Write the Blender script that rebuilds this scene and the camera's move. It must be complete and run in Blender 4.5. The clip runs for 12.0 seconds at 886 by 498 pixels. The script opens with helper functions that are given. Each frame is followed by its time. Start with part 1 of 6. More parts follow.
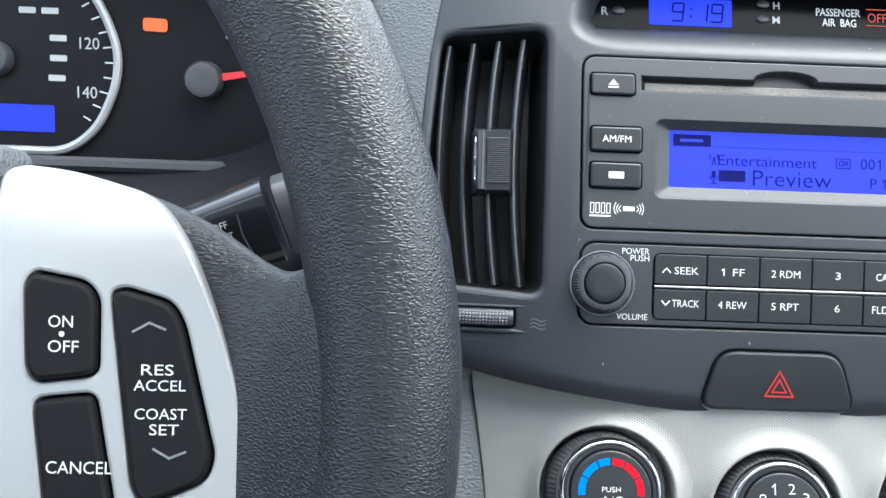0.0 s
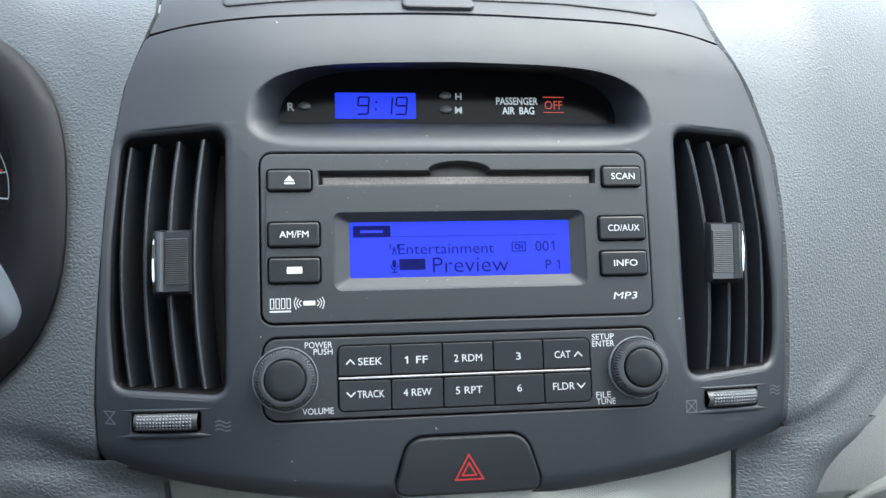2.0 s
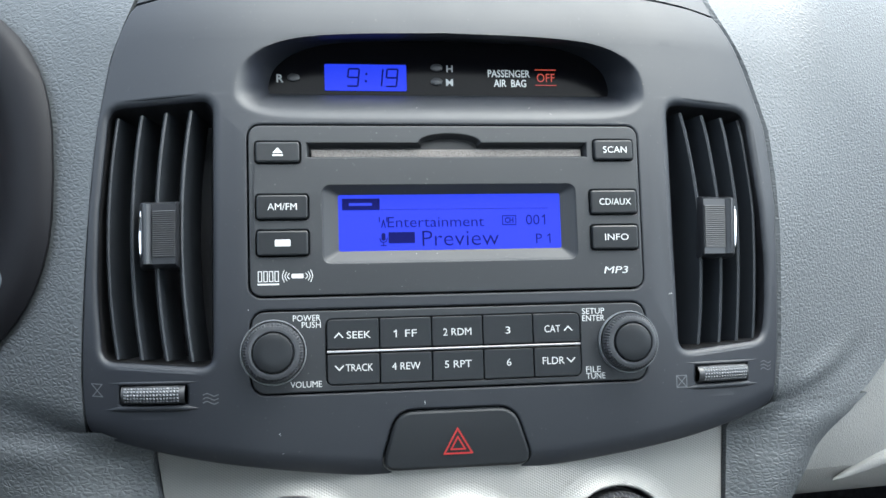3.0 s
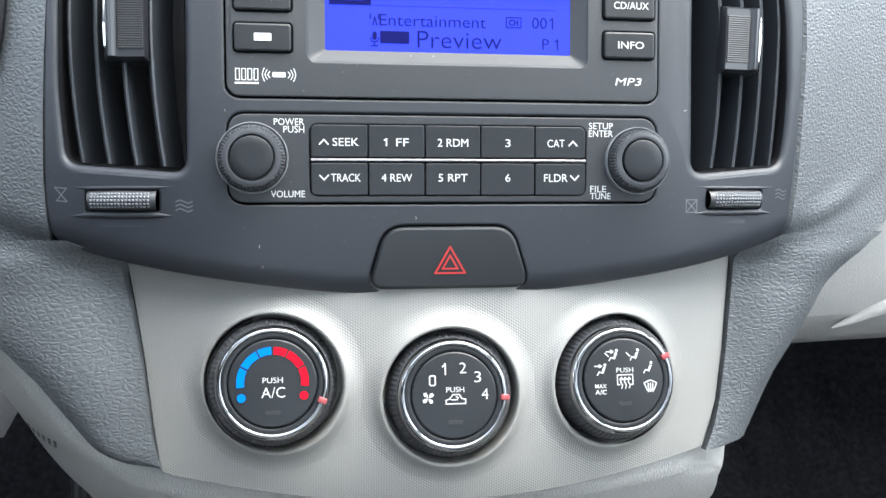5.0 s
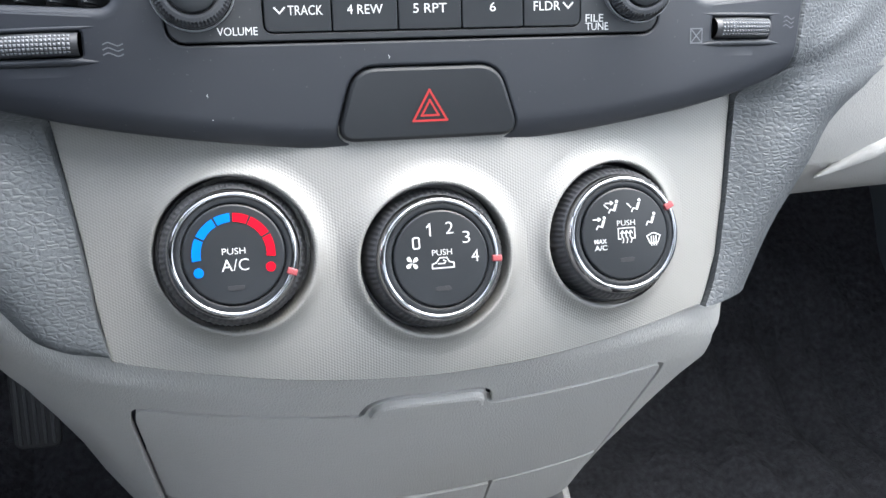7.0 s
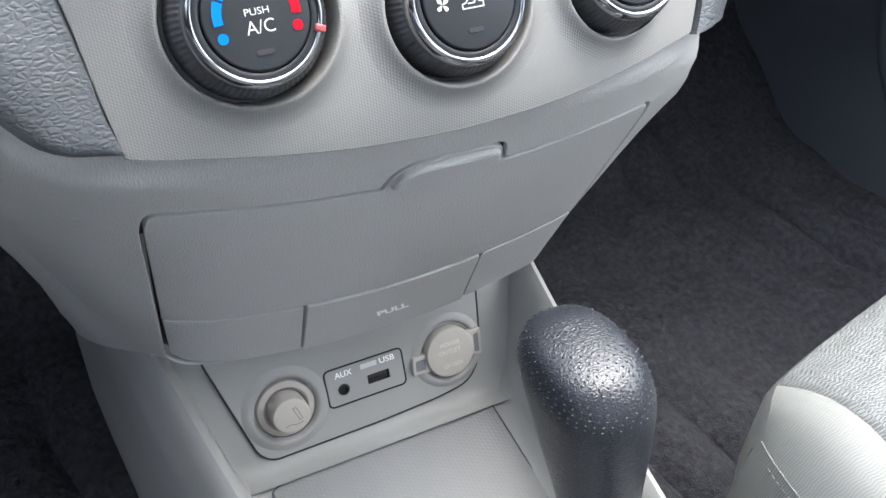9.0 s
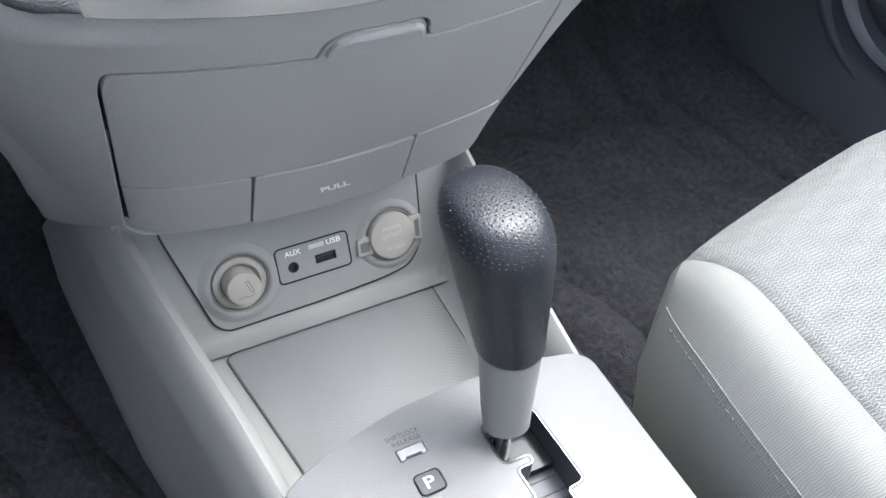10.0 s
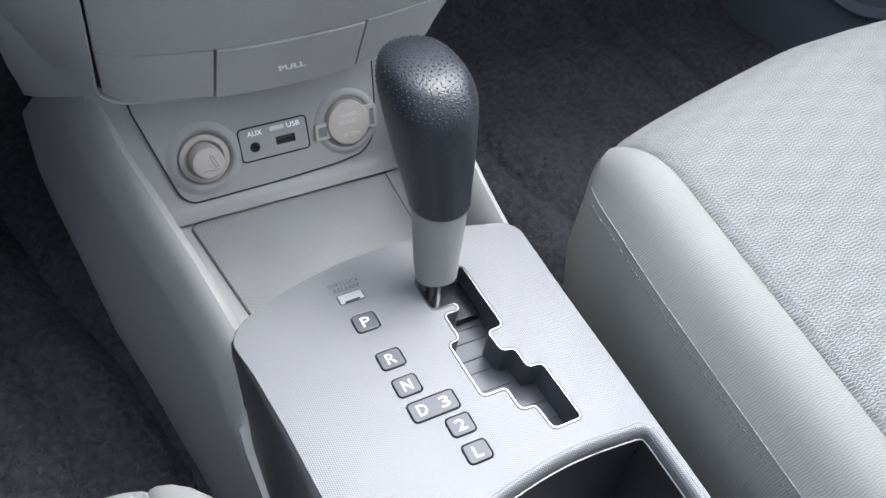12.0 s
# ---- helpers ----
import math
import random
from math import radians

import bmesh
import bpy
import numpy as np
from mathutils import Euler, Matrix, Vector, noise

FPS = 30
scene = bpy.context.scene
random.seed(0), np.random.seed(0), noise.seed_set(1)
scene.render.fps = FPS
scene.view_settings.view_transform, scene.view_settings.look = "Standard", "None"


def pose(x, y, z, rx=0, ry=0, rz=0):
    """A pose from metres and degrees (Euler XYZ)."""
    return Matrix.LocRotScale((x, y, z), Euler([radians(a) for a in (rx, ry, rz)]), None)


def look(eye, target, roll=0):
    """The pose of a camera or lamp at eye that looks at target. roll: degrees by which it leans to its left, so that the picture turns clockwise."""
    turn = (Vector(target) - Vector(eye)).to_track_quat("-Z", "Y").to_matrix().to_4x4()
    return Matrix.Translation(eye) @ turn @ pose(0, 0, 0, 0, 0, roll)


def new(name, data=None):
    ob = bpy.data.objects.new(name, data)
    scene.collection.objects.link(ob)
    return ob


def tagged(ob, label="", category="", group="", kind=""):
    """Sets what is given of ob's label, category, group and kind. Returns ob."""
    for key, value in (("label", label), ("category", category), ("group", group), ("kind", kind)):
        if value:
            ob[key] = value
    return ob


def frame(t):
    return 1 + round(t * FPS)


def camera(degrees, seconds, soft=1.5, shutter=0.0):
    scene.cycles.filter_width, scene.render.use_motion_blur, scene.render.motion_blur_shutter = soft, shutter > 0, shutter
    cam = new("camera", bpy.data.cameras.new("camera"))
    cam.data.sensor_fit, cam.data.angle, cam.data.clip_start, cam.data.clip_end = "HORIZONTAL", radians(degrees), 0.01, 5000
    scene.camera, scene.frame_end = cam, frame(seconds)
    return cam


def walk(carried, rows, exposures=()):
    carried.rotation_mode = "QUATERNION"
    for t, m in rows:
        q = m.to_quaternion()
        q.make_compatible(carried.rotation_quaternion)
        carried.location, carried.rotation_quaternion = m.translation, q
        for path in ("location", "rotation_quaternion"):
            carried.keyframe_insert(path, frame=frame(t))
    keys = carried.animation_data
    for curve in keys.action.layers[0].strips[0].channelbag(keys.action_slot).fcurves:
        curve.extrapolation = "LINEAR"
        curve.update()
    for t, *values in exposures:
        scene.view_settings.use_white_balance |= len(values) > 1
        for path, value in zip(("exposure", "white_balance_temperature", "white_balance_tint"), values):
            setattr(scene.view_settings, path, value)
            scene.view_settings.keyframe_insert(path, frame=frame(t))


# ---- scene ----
cam = camera(51.68, 12.0, soft=1.5)
PATH = [
    (0, -0.1569, 0.1319, 0.7737, 67.07, -2.27, -0.25),
    (0.5, -0.1244, 0.1276, 0.7844, 68.62, -2.20, -3.53),
    (1, -0.1011, 0.1244, 0.7890, 70.21, -2.10, -6.29),
    (1.5, -0.0802, 0.1265, 0.7898, 71.20, -1.85, -7.70),
    (2, -0.0699, 0.1296, 0.7896, 71.42, -1.77, -8.38),
    (2.5, -0.0664, 0.1297, 0.7877, 71.26, -1.80, -8.43),
    (2.7, -0.0657, 0.1300, 0.7879, 70.91, -1.86, -8.41),
    (4.3, -0.0650, 0.1426, 0.7591, 65.23, -3.19, -8.41),
    (4.5, -0.0645, 0.1456, 0.7565, 64.26, -3.45, -8.37),
    (5, -0.0623, 0.1493, 0.7489, 62.27, -3.68, -8.25),
    (5.5, -0.0622, 0.1536, 0.7419, 60.55, -3.88, -8.40),
    (6, -0.0624, 0.1569, 0.7345, 59.16, -4.03, -8.94),
    (6.5, -0.0632, 0.1660, 0.7253, 57.40, -3.97, -10.26),
    (6.7, -0.0652, 0.1727, 0.7213, 56.49, -3.89, -11.20),
    (8.3, -0.1304, 0.2268, 0.6853, 50.04, -3.32, -23.54),
    (8.5, -0.1352, 0.2198, 0.6830, 48.72, -3.29, -24.61),
    (9, -0.1459, 0.1979, 0.6766, 46.35, -3.76, -26.56),
    (9.5, -0.1522, 0.1686, 0.6772, 44.29, -4.55, -27.37),
    (10, -0.1561, 0.1353, 0.6864, 42.85, -5.31, -27.60),
    (10.5, -0.1590, 0.0958, 0.6984, 41.57, -5.87, -27.46),
    (11, -0.1637, 0.0719, 0.6986, 40.53, -6.26, -27.11),
    (11.5, -0.1652, 0.0617, 0.6993, 39.91, -6.72, -26.96),
    (12, -0.1657, 0.0605, 0.7002, 39.46, -7.11, -26.91),
]
walk(cam, [(t, pose(x, y, z, rx, ry, rz)) for t, x, y, z, rx, ry, rz in PATH],
     [(0, 3.06, 6200, 3), (0.8, 2.84, 6200, 3), (2.5, 2.70, 6200, 2), (5.5, 3.24, 6350, 6), (8.5, 3.2, 6350, 9), (9.5, 3.25, 6300, 9), (10.5, 3.05, 6150, 10), (12, 2.86, 6100, 11)])

# ---- light: an overcast day outside the car ----
world = bpy.data.worlds.new("overcast_sky")
scene.world = world
world.use_nodes = True
wn = world.node_tree.nodes
sky = wn.new("ShaderNodeTexSky")
sky.sky_type = "NISHITA"
sky.sun_disc = False
sky.sun_elevation = radians(67)
sky.sun_rotation = radians(80)
sky.air_density, sky.dust_density, sky.ozone_density = 1.0, 3.0, 1.0
cloud = wn.new("ShaderNodeHueSaturation")
cloud.inputs["Saturation"].default_value = 0.45
world.node_tree.links.new(sky.outputs[0], cloud.inputs["Color"])
world.node_tree.links.new(cloud.outputs[0], wn["Background"].inputs[0])
wn["Background"].inputs[1].default_value = 0.15
sun = new("sun", bpy.data.lights.new("sun", "SUN"))
sun.data.energy, sun.data.angle, sun.data.color = 0.70, radians(85), (1.0, 1.0, 0.94)
sun.matrix_world = look((0, 0, 0), (-0.37, 0.08, -0.91))

# ---- building helpers; the numbers of the dashboard are in millimetres ----
def V(x, y, z):
    return Vector((x, y, z))


def thing(name, loc, label, category, kind="", group=""):
    ob = new(name)
    ob.location = loc
    ob.empty_display_size = 0.01
    return tagged(ob, label, category, group, kind)


def part(name, bm, material, parent=None, label="", angle=38):
    me = bpy.data.meshes.new(name)
    bmesh.ops.recalc_face_normals(bm, faces=bm.faces[:])
    for f in bm.faces:
        f.smooth = True
    for e in bm.edges:
        e.smooth = len(e.link_faces) == 2 and not e.seam and e.calc_face_angle(0) < radians(angle)
    bm.to_mesh(me)
    bm.free()
    me.materials.append(material)
    ob = new(name, me)
    if parent:
        ob.parent = parent
        if parent.type == "EMPTY":
            ob.matrix_parent_inverse = Matrix.Translation(-parent.location)
    return tagged(ob, label)


def alone(name, bm, material, label, category, kind="", group="", angle=38):
    return tagged(part(name, bm, material, None, label, angle), label, category, group, kind)


def rrect(cx, cy, w, h, r, n=5):
    out = []
    for qx, qy, a0 in ((1, 1, 0), (-1, 1, 90), (-1, -1, 180), (1, -1, 270)):
        for i in range(n + 1):
            a = radians(a0 + 90 * i / n)
            out.append((cx + qx * (w / 2 - r) + r * math.cos(a), cy + qy * (h / 2 - r) + r * math.sin(a)))
    return out


def box2(x0, y0, x1, y1, r=1.0, n=4):
    return rrect((x0 + x1) / 2, (y0 + y1) / 2, abs(x1 - x0), abs(y1 - y0), r, n)


def circle(cx, cy, r, n=40):
    return [(cx + r * math.cos(2 * math.pi * i / n), cy + r * math.sin(2 * math.pi * i / n)) for i in range(n)]


def rounded(points, r, n=5):
    """A closed outline with every corner rounded by r or less."""
    out, m = [], len(points)
    for i in range(m):
        a, b, c = (Vector(points[(i + k) % m]) for k in (-1, 0, 1))
        u, v = (a - b), (c - b)
        k = min(r, u.length * 0.48, v.length * 0.48)
        p, q = b + u.normalized() * k, b + v.normalized() * k
        for j in range(n + 1):
            t = j / n
            out.append(tuple(p * (1 - t) ** 2 + b * 2 * t * (1 - t) + q * t * t))
    return out


def smooth(points, n=6, closed=True):
    """A Catmull-Rom line through the points."""
    out, m = [], len(points)
    for i in range(m if closed else m - 1):
        ks = [(i + k) % m if closed else min(max(i + k, 0), m - 1) for k in (-1, 0, 1, 2)]
        a, b, c, d = (Vector(points[k]) for k in ks)
        for j in range(n):
            t = j / n
            out.append(tuple(0.5 * (2 * b + (c - a) * t + (2 * a - 5 * b + 4 * c - d) * t * t + (3 * b - a - 3 * c + d) * t ** 3)))
    if not closed:
        out.append(tuple(points[-1]))
    return out


def ccw(ps):
    area = sum(ps[i - 1][0] * ps[i][1] - ps[i][0] * ps[i - 1][1] for i in range(len(ps)))
    return list(ps) if area > 0 else list(ps)[::-1]


def clean(ps, eps=1e-3):
    out = []
    for p in ps:
        if not out or math.hypot(p[0] - out[-1][0], p[1] - out[-1][1]) > eps:
            out.append(p)
    if math.hypot(out[0][0] - out[-1][0], out[0][1] - out[-1][1]) < eps:
        out.pop()
    return out


def inset(ps, k):
    """The outline (counter-clockwise) moved inwards by k."""
    out, m = [], len(ps)
    for i in range(m):
        a, b, c = (Vector(ps[(i + j) % m]) for j in (-1, 0, 1))
        u, v = (b - a).normalized(), (c - b).normalized()
        n1, n2 = Vector((-u.y, u.x)), Vector((-v.y, v.x))
        q = n1 + n2
        s = k * 2 / max(q.length_squared, 0.8)
        out.append((b.x + q.x * s, b.y + q.y * s))
    return out


def chop(bm, xs=(), ys=()):
    for axis, values in ((0, xs), (1, ys)):
        for v in values:
            co, no = [0, 0, 0], [0, 0, 0]
            co[axis], no[axis] = v, 1
            bmesh.ops.bisect_plane(bm, geom=bm.verts[:] + bm.edges[:] + bm.faces[:], plane_co=co, plane_no=no)


def bend(bm, to):
    for v in bm.verts:
        v.co = to(*v.co)
    return bm


def solid(outline, to, d0, d1, bevel=0.5, xs=(), ys=(), crown=0.0):
    """A plate of that outline from depth d0 to d1, with a rounded front edge, bent by to()."""
    ps = ccw(clean(outline))
    bm = bmesh.new()
    rings = []
    steps = [(d0, 0), (d1 - bevel, 0), (d1 - bevel * 0.3, bevel * 0.3), (d1, bevel)] if bevel else [(d0, 0), (d1, 0)]
    for d, k in steps:
        rings.append([bm.verts.new((x, y, d)) for x, y in (inset(ps, k) if k else ps)])
    for a, b in zip(rings, rings[1:]):
        for i in range(len(a)):
            bm.faces.new((a[i - 1], a[i], b[i], b[i - 1]))
    bm.faces.new(rings[0][::-1])
    for e in bm.faces.new(rings[-1]).edges:
        e.seam = True
    if xs or ys:
        chop(bm, xs, ys)
    if crown:
        cx, cy = sum(p[0] for p in ps) / len(ps), sum(p[1] for p in ps) / len(ps)
        w = max(abs(p[0] - cx) for p in ps)
        h = max(abs(p[1] - cy) for p in ps)
        for v in bm.verts:
            if v.co.z > d0 + 1e-6:
                v.co.z += crown * (1 - 0.5 * ((v.co.x - cx) / w) ** 2 - 0.5 * ((v.co.y - cy) / h) ** 2)
    return bend(bm, to)


def holed(outer, holes, to, d0, d1, bevel=0.4, xs=(), ys=()):
    """A plate with openings right through it."""
    cu = bpy.data.curves.new("outline", "CURVE")
    cu.dimensions, cu.fill_mode, cu.extrude = "2D", "BOTH", (d1 - d0) / 2 - bevel
    cu.bevel_depth, cu.bevel_resolution, cu.offset = bevel, 1, -bevel
    for ps in [outer] + list(holes):
        ps = ccw(clean(ps))
        sp = cu.splines.new("POLY")
        sp.points.add(len(ps) - 1)
        sp.use_cyclic_u = True
        for p, q in zip(sp.points, ps):
            p.co = (q[0], q[1], 0, 1)
    ob = new("outline", cu)
    dg = bpy.context.evaluated_depsgraph_get()
    me = bpy.data.meshes.new_from_object(ob.evaluated_get(dg))
    bpy.data.objects.remove(ob)
    bpy.data.curves.remove(cu)
    bm = bmesh.new()
    bm.from_mesh(me)
    bpy.data.meshes.remove(me)
    bmesh.ops.remove_doubles(bm, verts=bm.verts[:], dist=0.001)
    for v in bm.verts:
        v.co.z += (d0 + d1) / 2
    bm.normal_update()
    for e in bm.edges:
        e.seam = len(e.link_faces) == 2 and sum(abs(f.normal.z) > 0.99 for f in e.link_faces) == 1
    chop(bm, xs, ys)
    return bend(bm, to)


def loft(rows, closed=False, caps=False):
    """Quads between rows of points of equal number; closed: each row is a ring."""
    bm = bmesh.new()
    vs = [[bm.verts.new(p) for p in row] for row in rows]
    for a, b in zip(vs, vs[1:]):
        for i in range(0 if closed else 1, len(a)):
            bm.faces.new((a[i - 1], a[i], b[i], b[i - 1]))
    if caps:
        bm.faces.new(vs[0])
        bm.faces.new(vs[-1][::-1])
    return bm


def sheet(fn, us, vs, thick=0.0):
    bm = loft([[fn(u, v) for u in us] for v in vs])
    if thick:
        bmesh.ops.recalc_face_normals(bm, faces=bm.faces[:])
        bmesh.ops.solidify(bm, geom=bm.faces[:], thickness=thick)
    return bm


def steps(a, b, n):
    return [a + (b - a) * i / n for i in range(n + 1)]


def lathe(profile, to, n=48, knurl=(), depth=0.4):
    """Turned about its axis: (radius, height) pairs; the rows named in knurl are ribbed."""
    rows = []
    for k, (r, h) in enumerate(profile):
        row = []
        for i in range(n):
            a = 2 * math.pi * i / n
            q = r - (depth if k in knurl and i % 2 else 0)
            row.append(to(q * math.cos(a), q * math.sin(a), h))
        rows.append(row)
    bm = loft(rows, closed=True)
    bm.verts.ensure_lookup_table()
    if profile[-1][0] > 0.01:
        bm.faces.new([bm.verts[len(bm.verts) - n + i] for i in range(n)])
    return bm


def tube(points, r, n=8, closed=False):
    pts = [Vector(p) for p in points]
    rows, m = [], len(pts)
    side = None
    for i in range(m):
        t = (pts[(i + 1) % m] - pts[i - 1]) if closed or 0 < i < m - 1 else (pts[1] - pts[0] if i == 0 else pts[-1] - pts[-2])
        t.normalize()
        if side is None:
            side = t.cross(V(0, 0, 1)) if abs(t.z) < 0.9 else t.cross(V(1, 0, 0))
        side = (side - t * side.dot(t)).normalized()
        up = t.cross(side)
        rr = r[i] if isinstance(r, (list, tuple)) else r
        rows.append([pts[i] + (side * math.cos(2 * math.pi * k / n) + up * math.sin(2 * math.pi * k / n)) * rr for k in range(n)])
    if closed:
        rows.append(rows[0])
    bm = loft(rows, closed=True, caps=not closed)
    bmesh.ops.remove_doubles(bm, verts=bm.verts[:], dist=1e-6)
    return bm


def join(*bms):
    out = bmesh.new()
    for b in bms:
        me = bpy.data.meshes.new("tmp")
        b.to_mesh(me)
        b.free()
        out.from_mesh(me)
        bpy.data.meshes.remove(me)
    return out


def text(body, to, cx, cy, w, h, d=0.12, lean=0.0, bold=0.0):
    """Lettering with the built-in font, centred at (cx, cy), w wide and h high."""
    cu = bpy.data.curves.new("letters", "FONT")
    cu.body, cu.size, cu.resolution_u, cu.offset = body, 1, 3, bold
    ob = new("letters", cu)
    dg = bpy.context.evaluated_depsgraph_get()
    me = bpy.data.meshes.new_from_object(ob.evaluated_get(dg))
    bpy.data.objects.remove(ob)
    bpy.data.curves.remove(cu)
    bm = bmesh.new()
    bm.from_mesh(me)
    bpy.data.meshes.remove(me)
    xs, ys = [v.co.x for v in bm.verts], [v.co.y for v in bm.verts]
    x0, x1, y0, y1 = min(xs), max(xs), min(ys), max(ys)
    for v in bm.verts:
        y = (v.co.y - y0) / (y1 - y0) - 0.5
        x = (v.co.x - x0) / (x1 - x0) - 0.5
        v.co = (cx + x * w + lean * y * h, cy + y * h, d)
    return bend(bm, to)


def strokes(lines, to, width, d=0.12):
    """Flat drawn strokes: each line is a list of points."""
    bms = []
    for line in lines:
        for a, b in zip(line, line[1:]):
            a, b = Vector(a), Vector(b)
            t = (b - a).normalized() * (width / 2)
            s = Vector((-t.y, t.x))
            bm = bmesh.new()
            bm.faces.new([bm.verts.new((p.x, p.y, d)) for p in (a - t - s, b + t - s, b + t + s, a - t + s)])
            bms.append(bend(bm, to))
    return join(*bms)


def one(to, x, y, h, d=0.12, t=0.5):
    """The figure 1 with its flag."""
    return strokes([[(x - 0.24 * h, y + 0.27 * h), (x, y + 0.5 * h - t / 2), (x, y - 0.5 * h + t / 2)]], to, t, d)


def flat(outline, to, d=0.12):
    bm = bmesh.new()
    bm.faces.new([bm.verts.new((x, y, d)) for x, y in ccw(clean(outline))])
    return bend(bm, to)


# ---- the leaning plane of the dashboard's centre ----
LEAN_A = radians(25)
UP = V(0, math.sin(LEAN_A), math.cos(LEAN_A))
OUT = V(0, -math.cos(LEAN_A), math.sin(LEAN_A))
ORIGIN = V(0, 0.49, 0.59)


def ease(v):
    v = min(1, max(0, v))
    return v * v * (3 - 2 * v)


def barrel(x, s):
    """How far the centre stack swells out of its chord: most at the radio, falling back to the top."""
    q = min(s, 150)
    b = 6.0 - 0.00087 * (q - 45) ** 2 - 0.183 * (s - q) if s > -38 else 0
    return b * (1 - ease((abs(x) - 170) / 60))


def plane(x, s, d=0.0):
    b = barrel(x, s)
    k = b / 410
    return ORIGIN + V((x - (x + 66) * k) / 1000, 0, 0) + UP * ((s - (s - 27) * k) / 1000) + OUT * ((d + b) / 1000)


def bow(x):
    a = abs(x)
    return 0.0029 * max(0, min(a, 172) - 80) ** 2 + (0.53 * (a - 172) if a > 172 else 0)


def face(x, s, d=0.0):
    """A point of the bowed dark fascia: across, up along it, and out of it; its top rolls back."""
    b = bow(x)
    if x > 100:
        x = x + float(np.interp(s, [-5, 23, 52, 81, 120, 160, 180], [0.01, 0.045, 0.08, 0.12, 0.12, 0.02, -0.06])) * (min(x, 175) - 100)
    d2 = d - b
    if s > 158:
        a = min((s - 158) / 62, 1.15)
        over = s - 158 - 62 * a
        s2 = 158 + 62 * math.sin(a) + over * math.cos(a) + d * math.sin(a)
        d2 = -b - 62 * (1 - math.cos(a)) - over * math.sin(a) + d * math.cos(a)
        return plane(x, s2, d2)
    under = -31 + 0.00092 * x * x - s
    if under > 0:
        d2 -= 0.04 * min(under, 12) ** 2
    return plane(x, s, d2)


def silver(x, s, d=0.0):
    """A point of the bowed silver climate panel."""
    u = min(1.05, max(0, (-32 - s) / 96))
    swell = (2.6 * u - 5.0 * u ** 6) * max(0, 1 - (x / 135) ** 4)
    return plane(x, s, d - 1 - 0.0015 * x * x + swell)


def flatten(x0, s0, d0):
    return lambda x, y, h=0.0: plane(x0 + x, s0 + y, d0 + h)


KNOB_TILT = radians(8.5)
K_UP = UP * math.cos(KNOB_TILT) - OUT * math.sin(KNOB_TILT)
K_OUT = OUT * math.cos(KNOB_TILT) + UP * math.sin(KNOB_TILT)


def dial_frame(x0, s0):
    """Across, up and out of a heater knob, whose axis tips up a little."""
    base = silver(x0, s0, -2.5 if abs(x0) < 20 else (2 if x0 > 0 else 0))
    return lambda x, y, h=0.0: base + V(x / 1000, 0, 0) + K_UP * (y / 1000) + K_OUT * (h * 0.9 / 1000)


